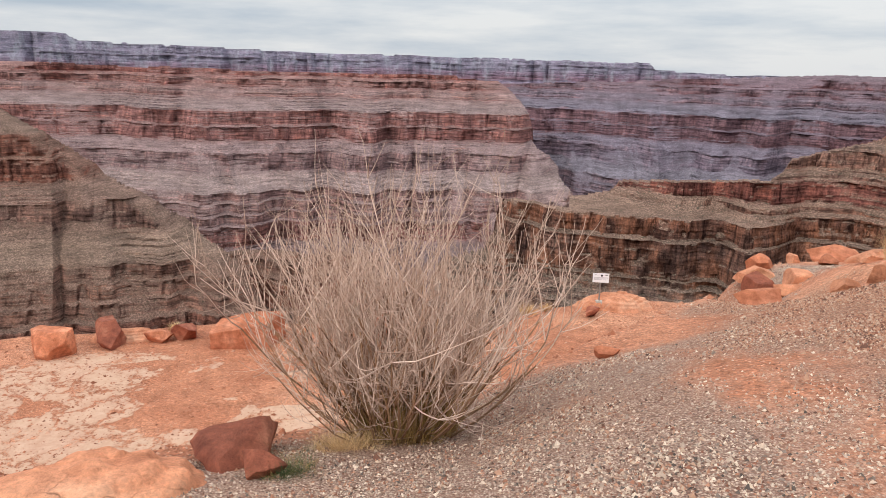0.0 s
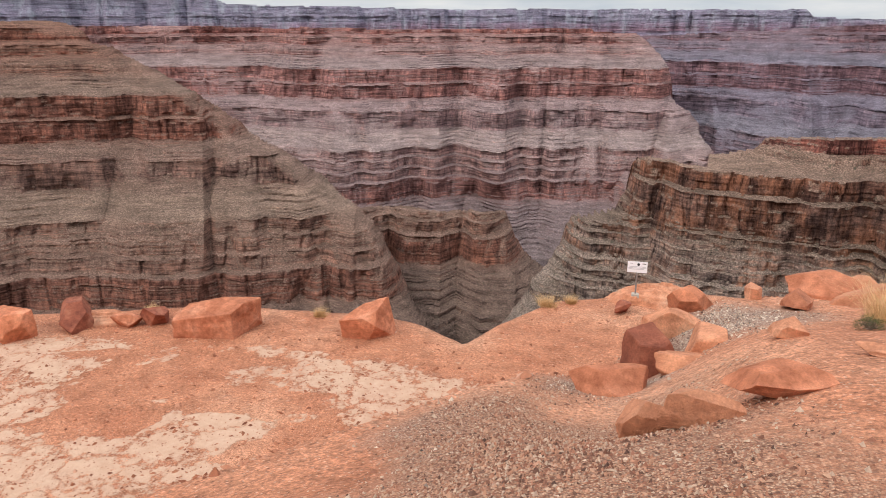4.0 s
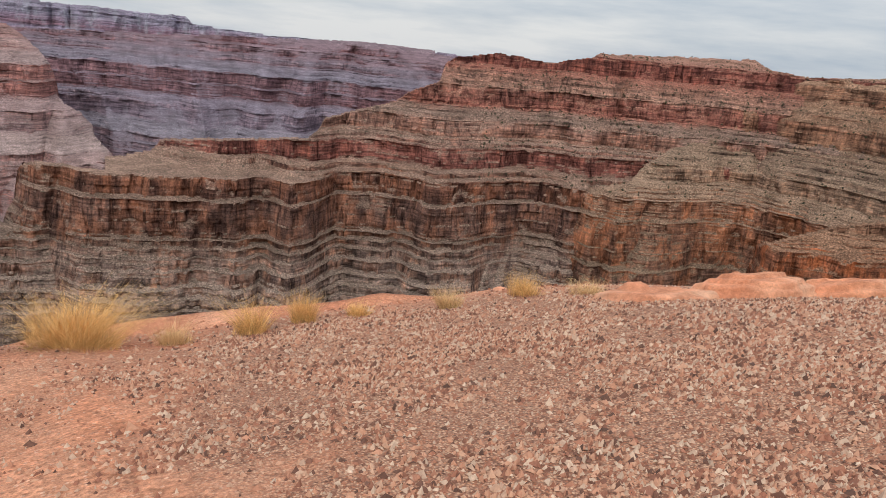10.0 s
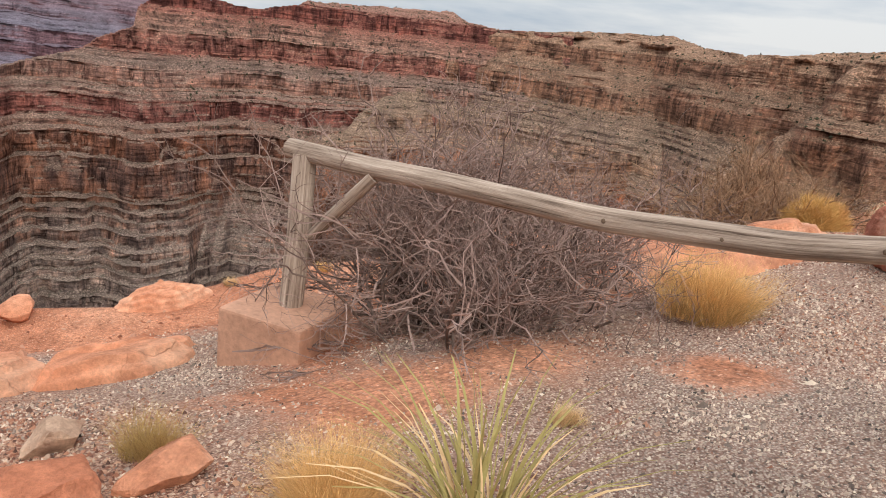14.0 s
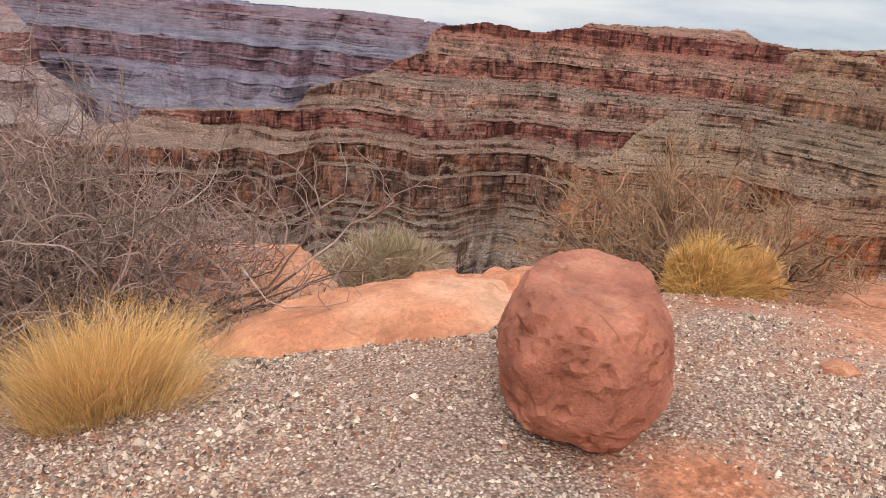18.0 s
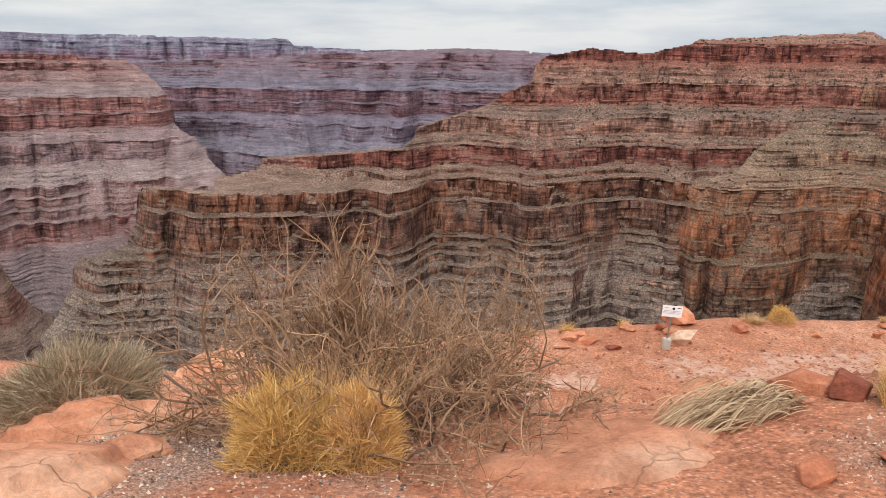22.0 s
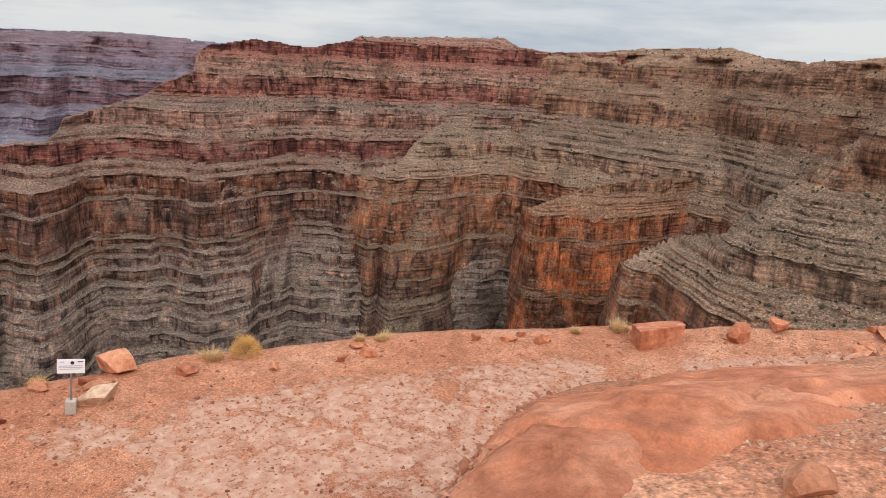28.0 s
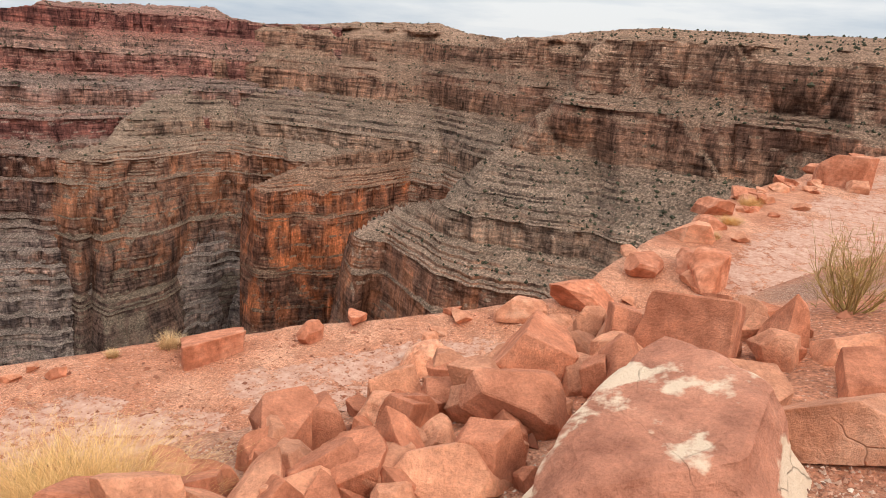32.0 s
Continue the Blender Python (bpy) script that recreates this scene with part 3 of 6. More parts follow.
    D = np.where(above, np.minimum(np.maximum(D, lip_d), lip_d + 30 * k), D)
    a = np.radians(A)
    co_ = np.stack([15 + D * np.sin(a), 5 + D * np.cos(a), Z], -1)
    SURFACES[name] = (co_, (1 - cliff) * ~above, A, Zb)
    me_ = grid_mesh(name, co_[:, ::-1], co_.shape[0], co_.shape[1], mat)
    me_.attributes.new("bed", "FLOAT", "POINT").data.foreach_set("value", np.ascontiguousarray(Zb[:, ::-1], dtype=np.float32).ravel())
    return tagged(new(name, me_), label, "canyon wall", kind="structure")


RIDGE_SKY = [(-9, -0.2), (1.7, -0.1752), (5.4, -0.172), (9.6, -0.158), (10.2, -0.1427), (13.4, -0.1383), (16, -0.136), (20.8, -0.129), (21.6, -0.1155), (22, -0.1), (27.2, -0.0703), (28.2, -0.0562), (30.5, -0.0385), (30.8, -0.0131), (31.6, -0.005), (34.9, 0.006), (38.8, 0.0),
             (41.6, 0.0117), (42.2, 0.017), (45.8, 0.0205), (52.9, 0.0265), (54.2, 0.0155), (56.6, 0.0115), (59.4, 0.0145), (63.4, 0.0238), (69.1, 0.029), (71.3, 0.02), (74, 0.0172), (77, 0.023), (80.6, 0.0342), (85, 0.0435), (93.4, 0.0538), (108, 0.068)]
canyon_wall("canyon_wall_ridge", -9, 62, 0.075,
            [(-9, 1340), (1, 1315), (5, 1255), (9, 1240), (13, 1235), (15.5, 1205), (17.9, 1238), (19.7, 1204), (21, 1232), (23, 1316), (26.8, 1330), (31, 1300), (34.5, 1350), (37.5, 1425), (41.5, 1405), (46, 1440), (54, 1520), (66, 1400), (76, 1200), (86, 1000)],
            NEAR, RIDGE_SKY, left=[(60, 1.9), (-229, 1.4), (-325, 0.2), (-345, -3), (-430, -5), (-560, -10)], bench=[(0, 120), (9, 140), (12, 80), (20, 50), (23, 0)], seed=3, firm=((-264, -206), (-16, 40)), mat=MAT_ROCK, bays=17, bay=120,
            label="layered red and grey canyon wall with ledges and scree slopes")
canyon_wall("canyon_spur_block", 41, 86, 0.08,
            [(41, 1400), (42, 1385), (43.5, 1350), (45.4, 1335), (49, 1380), (52.3, 1455), (54.5, 1475), (60, 1440), (66, 1330), (74, 1150), (86, 950)],
            HEAD, RIDGE_SKY, left=[(60, 55.5), (20, 54.2), (-40, 52.2), (-60, 52.0), (-100, 51), (-170, 46.6), (-200, 45.8), (-229, 41.9), (-345, 41.4), (-400, 40.5), (-560, 38)], seed=12, firm=((-460, -170),), wear=0.35, mat=MAT_HEAD, bays=24, bay=120, nose=40, cover=0.8,
            label="scree-covered canyon spur above a dark streaked cliff")
canyon_wall("canyon_nose_red", 55, 69, 0.07,
            [(55, 1150), (56, 1122), (57, 1118), (59.1, 1143), (62, 1150), (64.5, 1192), (65.7, 1220), (69, 1330)],
            HEAD, [(55, -0.205), (56.3, -0.195), (59, -0.172), (60.3, -0.158), (63.5, -0.144), (69, -0.13)], left=[(60, 56.2), (-229, 55.5), (-300, 55.0), (-560, 53.5)], seed=25, firm=((-460, -170),), mat=MAT_ORANGE, bays=7, bay=90, flute=0.8, nose=90, thick=6.0,
            label="rounded orange-red cliff nose streaked with dark varnish")
canyon_wall("canyon_mound", 61, 112, 0.08,
            [(61, 880), (63.8, 852), (65.2, 862), (67, 840), (68.6, 800), (70.5, 748), (73.5, 708), (76, 697), (82, 690), (88, 670), (96, 620), (112, 560)],
            HEAD, RIDGE_SKY, left=[(60, 82), (26, 81), (-38, 79), (-52, 78), (-108, 74.5), (-150, 71.5), (-170, 70.2), (-198, 66.8), (-229, 63.6), (-345, 62.3), (-560, 60)], seed=38, firm=((-460, -170),), wear=0.0, mat=MAT_HEAD, bays=25, bay=105, thick=5.5, nose=60, cover=0.75,
            label="grey scree mounds stepping up to brown rim cliffs")
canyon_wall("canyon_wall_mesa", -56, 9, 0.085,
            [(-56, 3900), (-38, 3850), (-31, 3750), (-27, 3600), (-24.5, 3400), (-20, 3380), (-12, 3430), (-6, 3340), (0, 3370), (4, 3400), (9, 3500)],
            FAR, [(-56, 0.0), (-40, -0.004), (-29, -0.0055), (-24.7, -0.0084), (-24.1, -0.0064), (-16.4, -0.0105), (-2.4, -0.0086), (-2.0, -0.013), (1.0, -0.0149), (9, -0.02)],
            right=[(40, 0.0), (-60, 1.0), (-150, 2.6), (-205, 3.3), (-340, 3.9), (-400, 5.2), (-470, 6.0), (-520, 6.9), (-900, 9)], seed=41, firm=((-337, -205), (-728, -640)), mat=MAT_FAR_HAZE, low=-900, high=40, bays=30, bay=130, rise=5.2, thick=10.0, nose=50, cover=0.7,
            label="distant layered canyon mesa in brown and red paled by a haze tint")
canyon_wall("canyon_wall_spur", -62, -11, 0.085,
            [(-62, 2620), (-50, 2560), (-45, 2500), (-40, 2450), (-36, 2400), (-30, 2360), (-24, 2330), (-11, 2300)],
            FAR, [(-62, 0.004), (-46.6, 0.0017), (-44, 0.0009), (-39.3, 0.0015), (-38.9, -0.003), (-11, -0.01)],
            right=[(40, -41), (-22, -38.6), (-60, -38), (-75, -36.6), (-105, -36), (-150, -34), (-205, -31.5), (-335, -27.9), (-380, -25.5), (-465, -22.6), (-560, -18.9), (-640, -17.4), (-730, -16.3), (-850, -13.3), (-900, -12)], seed=61, firm=((-337, -205), (-728, -640)), mat=MAT_SPUR, low=-900, high=40, bays=16, bay=110, rise=4.6, thick=11.0, nose=80,
            label="stepped canyon spur descending towards the river")
canyon_wall("canyon_wall_terrace", -24, 1, 0.085,
            [(-24, 2700), (-18, 2640), (-13, 2620), (-8, 2600), (1, 2700)],
            FAR, [(-24, -0.252), (-18.3, -0.249), (-13.5, -0.2566), (-8.5, -0.256), (-7.2, -0.28), (1, -0.3)],
            right=[(40, -9), (-590, -8.2), (-640, -7.7), (-720, -6.8), (-770, -5), (-900, -2)], seed=71, firm=((-337, -205), (-728, -640)), mat=MAT_SPUR, low=-900, high=-540, bays=24, bay=120, rise=4.6, thick=13.0,
            label="low red cliff terrace above the inner gorge")
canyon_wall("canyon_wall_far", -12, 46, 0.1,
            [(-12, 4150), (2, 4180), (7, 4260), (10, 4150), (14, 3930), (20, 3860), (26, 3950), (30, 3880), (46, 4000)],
            FAR, [(-12, -0.018), (2.1, -0.0182), (12.4, -0.0081), (20, -0.0007), (24.7, 0.0036), (30.0, 0.0012), (30.1, -0.0035), (31.9, -0.0048), (46, -0.006)], seed=83, firm=((-337, -205), (-728, -640)), mat=MAT_BLUE_HAZE, low=-900, high=40, bays=44, bay=150, rise=8.0, thick=16.0, spread=0.8,
            label="far canyon wall with pale ledges, tinted blue-grey as haze")
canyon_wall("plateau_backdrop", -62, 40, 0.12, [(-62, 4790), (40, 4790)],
            PLATEAU, [(-62, 0.038), (-44, 0.0375), (-43, 0.0300), (-29.6, 0.0296), (-28.7, 0.0206), (-16, 0.0168), (-15, 0.0159), (12.1, 0.013), (12.5, 0.0045), (18, 0.0005), (40, -0.002)], seed=97, mat=MAT_MESA_HAZE, low=-190, high=260, bays=9, bay=40, rise=9.0, thick=20.0, cover=0.9,
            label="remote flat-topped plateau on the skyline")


floor_bm = bmesh.new()
bmesh.ops.create_grid(floor_bm, x_segments=40, y_segments=40, size=5200)
for q in floor_bm.verts:
    q.co.z = -905 + 14 * noise.noise(q.co * 0.002)
floor_me = bpy.data.meshes.new("canyon_floor")
floor_bm.to_mesh(floor_me)
floor_bm.free()
floor_me.materials.append(MAT_SPUR)
tagged(new("canyon_floor", floor_me), "dark canyon floor far below the rim", "ground", kind="structure")


# ---------------------------------------------------------------- ground cover
def bump_at(x, y, cx, cy, r):
    return np.clip(1.3 - np.hypot(x - cx, y - cy) / r, 0, 1)


def bare_streak(x, y):
    """Narrow pale worn streak across the gravel of the bench."""
    s = 0 * x
    for cx, cy, r in ((10.68, 9.46, 0.1), (10.65, 9.33, 0.13), (10.59, 9.17, 0.14), (10.5, 9.03, 0.15), (10.38, 8.9, 0.17), (10.27, 8.8, 0.17), (10.17, 8.7, 0.16)):
        s = np.maximum(s, bump_at(x, y, cx, cy, r))
    return s


def gravel_cover(x, y):
    """How thickly loose gravel lies on the bench, 0 to 1."""
    d = y - interp(x, PATH_Y)
    over = np.clip((interp(x, EDGE_Y) + 0.3 - y) / 0.8, 0, 1) * np.clip((d + 4) / 2, 0, 1)
    n = fractal(x * 0.55, y * 0.55, 211, 4)
    g = np.clip(interp(x, [(0, 0.85), (3, 0.68), (4.5, 0.5), (7.5, 0.5), (9, 0.74), (16, 0.76), (18, 0.76), (27, 0.7), (29, 0.42)]) + interp(x, [(5, 2.1), (7, 0.9), (16, 0.9), (18, 1.8)]) * n + 0.55 * fractal(x * 1.9, y * 1.9, 215, 3), 0, 1) * over
    for cx, cy, r in ((4.7, 11.0, 0.9), (5.3, 11.1, 0.6), (3.85, 9.7, 0.45), (7.1, 10.3, 0.5), (8.1, 10.0, 0.3), (7.85, 9.3, 0.3), (7.8, 8.8, 0.3), (7.76, 8.3, 0.35)):
        g = np.maximum(g, bump_at(x, y, cx, cy, r))
    for cx, cy, r in ((19.35, 7.25, 0.34), (21.7, 6.0, 0.33), (19.0, 8.3, 0.6), (24.9, 7.2, 0.5), (7.6, 9.9, 0.3), (25.2, 7.4, 0.6), (33.9, 6.0, 1.2), (18.2, 8.6, 0.6)):
        g = g * (1 - bump_at(x, y, cx, cy, r))
    return g * (1 - 0.9 * bare_streak(x, y))


def pale_cover(x, y):
    """Bare pale sandstone showing through the red soil of the terrace."""
    low = np.clip((y - interp(x, TOE_Y) + 1.5) / 1.5, 0, 1) * np.clip((interp(x, RIM_Y) - y - 1.6) / 1.5, 0, 1)
    n = fractal(x * 0.42, y * 0.6, 231, 5)
    c = 1 - np.clip(np.abs(fractal(x * 0.9, y * 0.9, 241, 4)) * 9, 0, 1)
    where = np.maximum(np.clip((x - 22) / 4, 0, 1), np.clip((3 - x) / 3, 0, 1) * np.clip((22 - y) / 1.5, 0, 1))
    return np.clip((n + 0.1 + 0.26 * np.clip((x - 22) / 4, 0, 1)) * 7, 0, 1) * low * where * (1 - 0.4 * c) + 0.8 * bare_streak(x, y)


me = ground.data
vx, vy = co[..., 0].ravel(), co[..., 1].ravel()


def grey_share(x, y):
    """Where the imported grey gravel lies."""
    return np.clip(np.clip((x - 16.5) / 1.5, 0, 1) * np.clip((27 - x) / 2.5, 0, 1) + 0.7 * np.clip((3.0 - x) / 1.5, 0, 1) + bump_at(x, y, 4.7, 11.0, 1.2) + bump_at(x, y, 3.85, 9.7, 0.6), 0, 1) * np.clip(0.85 + 0.5 * fractal(x, y, 219, 3), 0, 1)


cover = np.stack([gravel_cover(vx, vy), pale_cover(vx, vy), grey_share(vx, vy), 1 + 0 * vx], -1)
me.attributes.new("cover", "FLOAT_COLOR", "POINT").data.foreach_set("color", cover.astype(np.float32).ravel())


def octa_mesh(name, centers, sizes, mat, seed, flat=0.55):
    """Many small angular stones in one mesh."""
    rng = np.random.RandomState(seed)
    n = len(centers)
    b = np.array([(1, 0, 0), (0, 1, 0), (-1, 0, 0), (0, -1, 0), (0, 0, 1), (0, 0, -1)], float)
    v = np.repeat(b[None], n, 0) * (0.75 + 0.5 * rng.rand(n, 6, 1)) + 0.28 * (rng.rand(n, 6, 3) - 0.5)
    v = v * np.stack([0.8 + 0.6 * rng.rand(n), 0.6 + 0.4 * rng.rand(n), flat * (0.6 + 0.7 * rng.rand(n))], -1)[:, None]
    a = rng.rand(n) * 6.283
    c, s_ = np.cos(a)[:, None], np.sin(a)[:, None]
    x, y, tilt = v[..., 0] * c - v[..., 1] * s_, v[..., 0] * s_ + v[..., 1] * c, (rng.rand(n, 1) - 0.5)
    z = v[..., 2] + tilt * x * 0.5
    v = np.stack([x, y, z], -1) * np.asarray(sizes)[:, None, None] + centers[:, None]
    f = np.array([(0, 1, 4), (1, 2, 4), (2, 3, 4), (3, 0, 4), (1, 0, 5), (2, 1, 5), (3, 2, 5), (0, 3, 5)])
    f = (f[None] + 6 * np.arange(n)[:, None, None]).reshape(-1, 3)
    return tri_mesh(name, v.reshape(-1, 3), f, mat)


def chip_mesh(name, centers, sizes, mat, seed, flat=0.55):
    """Many small angular chips, half sunk in the ground, in one mesh."""
    rng = np.random.RandomState(seed)
    n = len(centers)
    b = np.array([(1, 0, -0.35), (0, 1, -0.35), (-1, 0, -0.35), (0, -1, -0.35), (0, 0, 0.9)], float)
    v = np.repeat(b[None], n, 0) * (0.75 + 0.5 * rng.rand(n, 5, 1)) + 0.5 * (rng.rand(n, 5, 3) - 0.5) * np.array([1, 1, 0.5])
    v = v * np.stack([0.85 + 0.8 * rng.rand(n), 0.55 + 0.45 * rng.rand(n), flat * (0.6 + 0.8 * rng.rand(n))], -1)[:, None]
    a = rng.rand(n) * 6.283
    c, s_ = np.cos(a)[:, None], np.sin(a)[:, None]
    x, y = v[..., 0] * c - v[..., 1] * s_, v[..., 0] * s_ + v[..., 1] * c
    v = np.stack([x, y, v[..., 2] + 0.5 * (rng.rand(n, 1) - 0.5) * x], -1) * np.asarray(sizes)[:, None, None] + centers[:, None]
    f = np.array([(0, 1, 4), (1, 2, 4), (2, 3, 4), (3, 0, 4)])
    return tri_mesh(name, v.reshape(-1, 3), (f[None] + 5 * np.arange(n)[:, None, None]).reshape(-1, 3), mat)


def tri_mesh(name, v, f, mat, smooth=False):
    m_ = bpy.data.meshes.new(name)
    m_.vertices.add(len(v))
    m_.vertices.foreach_set("co", np.ascontiguousarray(v, np.float32).ravel())
    k = f.shape[1]
    m_.loops.add(f.size)
    m_.loops.foreach_set("vertex_index", np.ascontiguousarray(f, np.int32).ravel())
    m_.polygons.add(len(f))
    m_.polygons.foreach_set("loop_start", np.arange(0, f.size, k, dtype=np.int32))
    m_.polygons.foreach_set("use_smooth", np.full(len(f), smooth))
    m_.update()
    m_.materials.append(mat)
    return m_


def pebble_material(name, stops):
    m, t, b = nodes_of(name)
    r = t.nodes.new("ShaderNodeNewGeometry").outputs["Random Per Island"]
    c = ramp(t, r, stops)
    c = mix(t, 0.4, c, ramp(t, noise_fac(t, 60, 3, 0.6, place(t)), [(0.3, (0.6, 0.6, 0.6)), (0.7, (1.3, 1.3, 1.3))]), "MULTIPLY")
    t.links.new(c, b.inputs["Base Color"])
    return m


MAT_PEBBLE = pebble_material("gravel_stone", [(0.0, (0.103, 0.057, 0.043)), (0.3, (0.329, 0.142, 0.09)), (0.5, (0.483, 0.245, 0.154)), (0.66, (0.513, 0.297, 0.196)), (0.84, (0.472, 0.333, 0.244)), (1.0, (0.616, 0.449, 0.329))])
MAT_REDPEBBLE = pebble_material("red_gravel_stone", [(0.0, (0.19, 0.094, 0.065)), (0.3, (0.426, 0.171, 0.097)), (0.6, (0.515, 0.259, 0.162)), (0.85, (0.526, 0.363, 0.265)), (1.0, (0.672, 0.517, 0.4))])
MAT_TERRACEPEBBLE = pebble_material("terrace_stone", [(0.0, (0.20, 0.07, 0.04)), (0.4, (0.40, 0.155, 0.085)), (0.75, (0.47, 0.215, 0.13)), (1.0, (0.58, 0.34, 0.235))])
rng = np.random.RandomState(5)
N = 900000
px_ = rng.uniform(-1.8, 39.0, N)
pd_ = 1.0 + 7.6 * rng.rand(N) ** 1.25
py_ = interp(px_, PATH_Y) + pd_
keep = rng.rand(N) < np.clip(gravel_cover(px_, py_) - 0.08, 0, 0.9) * np.clip(0.62 + 1.2 * fractal(px_ * 1.7, py_ * 1.7, 251, 3), 0.1, 1)
px_, py_ = px_[keep][:360000], py_[keep][:360000]
coarse = np.clip((px_ - 6.5) / 2, 0, 1) * np.clip((18 - px_) / 2, 0, 1)
size = (0.0052 + 0.0075 * rng.rand(len(px_)) ** 2.0) * (1 + 0.55 * coarse) + 0.016 * rng.rand(len(px_)) * (rng.rand(len(px_)) > 0.988)
red = px_ + 2 * fractal(px_, py_, 77, 3) > 27
pts = np.stack([px_, py_, ground_z(px_, py_) + size * 0.25], -1)
MAT_GREYPEBBLE = pebble_material("grey_gravel_stone", [(0.0, (0.079, 0.062, 0.053)), (0.22, (0.292, 0.219, 0.177)), (0.5, (0.528, 0.4, 0.309)), (0.75, (0.674, 0.513, 0.395)), (1.0, (0.8, 0.672, 0.531))])
grey = (grey_share(px_, py_) > rng.rand(len(px_))) & ~red
gravel = new("grey_gravel", chip_mesh("grey_gravel", pts[grey], size[grey] * 0.9, MAT_GREYPEBBLE, 8, 1.0))
tagged(gravel, "fine light grey gravel spread beside the path", "gravel", kind="stuff")
red_, red = red, red | grey
gravel = new("gravel", chip_mesh("gravel", pts[~red], size[~red], MAT_PEBBLE, 6, 1.0))
red = red_
tagged(gravel, "loose grey and pink gravel scattered over red soil", "gravel", kind="stuff")
gravel = new("red_gravel", chip_mesh("red_gravel", pts[red], size[red] * 1.2, MAT_REDPEBBLE, 7, 0.9))
tagged(gravel, "loose reddish gravel scattered over red soil", "gravel", kind="stuff")
rill = rng.rand(1300)
rx_, ry_ = interp(rill, [(0, 7.75), (0.5, 7.82), (0.8, 8.05), (1, 8.5)]) + 0.13 * rng.randn(1300), interp(rill, [(0, 7.9), (0.5, 9.2), (0.8, 10.0), (1, 11.2)]) + 0.05 * rng.randn(1300)
size = 0.008 + 0.014 * rng.rand(1300) ** 1.5
tagged(new("rill_stones", octa_mesh("rill_stones", np.stack([rx_, ry_, ground_z(rx_, ry_) + size * 0.3], -1), size, MAT_PEBBLE, 12, 0.7)), "brown and grey stones washed into a shallow rill", "stones", kind="stuff")
N = 90000
sx, sy = rng.uniform(-14, 52, N), rng.rand(N)
lo, hi_ = interp(sx, EDGE_Y), interp(sx, RIM_Y) - 0.6
sy = lo + (hi_ - lo) * sy
size = 0.010 + 0.02 * rng.rand(N) ** 2 + 0.05 * rng.rand(N) ** 14
rubble = new("terrace_stones", chip_mesh("terrace_stones", np.stack([sx, sy, ground_z(sx, sy) + size * 0.2], -1), size, MAT_TERRACEPEBBLE, 9))
tagged(rubble, "small red stones strewn over the lower terrace", "stones", kind="stuff")


# ---------------------------------------------------------------- materials of things
def stone_material(name, a, b_, c, scale=1.0, pale=0.0, bedded=0.3, cracks=0.0):
    m, t, b = nodes_of(name)
    tc_ = t.nodes.new("ShaderNodeTexCoord").outputs["Object"]
    rnd = t.nodes.new("ShaderNodeObjectInfo").outputs["Random"]
    big, mid, fine = noise_fac(t, 1.6 * scale, 5, 0.6, tc_), noise_fac(t, 7 * scale, 6, 0.72, tc_), noise_fac(t, 60 * scale, 4, 0.8, tc_)
    col = ramp(t, big, [(0.3, a), (0.5, b_), (0.7, c)])
    bed = node(t, "ShaderNodeTexNoise", Scale=1.0, Detail=3.0, Roughness=0.6)
    t.links.new(scaled(t, tc_, (0.8 * scale, 0.8 * scale, 9 * scale)), bed.inputs["Vector"])
    col = mix(t, bedded, col, ramp(t, bed.outputs["Fac"], [(0.35, (0.65, 0.62, 0.6)), (0.6, (1.2, 1.2, 1.2))]), "MULTIPLY")
    col = mix(t, 0.75, col, ramp(t, mid, [(0.3, (0.55, 0.5, 0.48)), (0.5, (1, 1, 1)), (0.7, (1.4, 1.4, 1.38))]), "MULTIPLY")
    col = mix(t, 0.45, col, ramp(t, fine, [(0.32, (0.55, 0.53, 0.52)), (0.5, (1, 1, 1)), (0.68, (1.4, 1.4, 1.4))]), "MULTIPLY")
    col = mix(t, 0.5, col, ramp(t, rnd, [(0.0, (0.72, 0.7, 0.7)), (0.5, (1, 1, 1)), (1.0, (1.25, 1.22, 1.18))]), "MULTIPLY")
    if pale:
        lich = noise_fac(t, 2.2 * scale, 6, 0.6, tc_)
        col = mix(t, calc(t, "MULTIPLY", ramp(t, lich, [(0.54, (0, 0, 0)), (0.62, (1, 1, 1))] if pale < 0.9 else [(0.515, (0, 0, 0)), (0.55, (1, 1, 1))]), pale), col, (0.74, 0.55, 0.38))
    t.links.new(col, b.inputs["Base Color"])
    h = calc(t, "ADD", calc(t, "ADD", mid, calc(t, "MULTIPLY", fine, 0.4)), calc(t, "MULTIPLY", bed.outputs["Fac"], bedded))
    if cracks:
        bent = t.nodes.new("ShaderNodeVectorMath")
        bent.operation = "ADD"
        wob = node(t, "ShaderNodeTexNoise", Scale=1.7, Detail=4.0, Roughness=0.6)
        t.links.new(tc_, wob.inputs["Vector"])
        t.links.new(scaled(t, wob.outputs["Color"], (0.35, 0.35, 0.35)), bent.inputs[0])
        t.links.new(tc_, bent.inputs[1])
        vo = node(t, "ShaderNodeTexVoronoi", Scale=1.15 * scale)
        vo.feature = "DISTANCE_TO_EDGE"
        t.links.new(scaled(t, bent.outputs[0], (1.0, 1.7, 1.0)), vo.inputs["Vector"])
        line = calc(t, "MULTIPLY", ramp(t, vo.outputs["Distance"], [(0.0, (1, 1, 1)), (0.005, (0, 0, 0))]), ramp(t, noise_fac(t, 1.3, 3, 0.5, tc_), [(0.45, (0, 0, 0)), (0.58, (1, 1, 1))]))
        col = mix(t, calc(t, "MULTIPLY", line, cracks), col, (0.12, 0.045, 0.03))
        t.links.new(col, b.inputs["Base Color"])
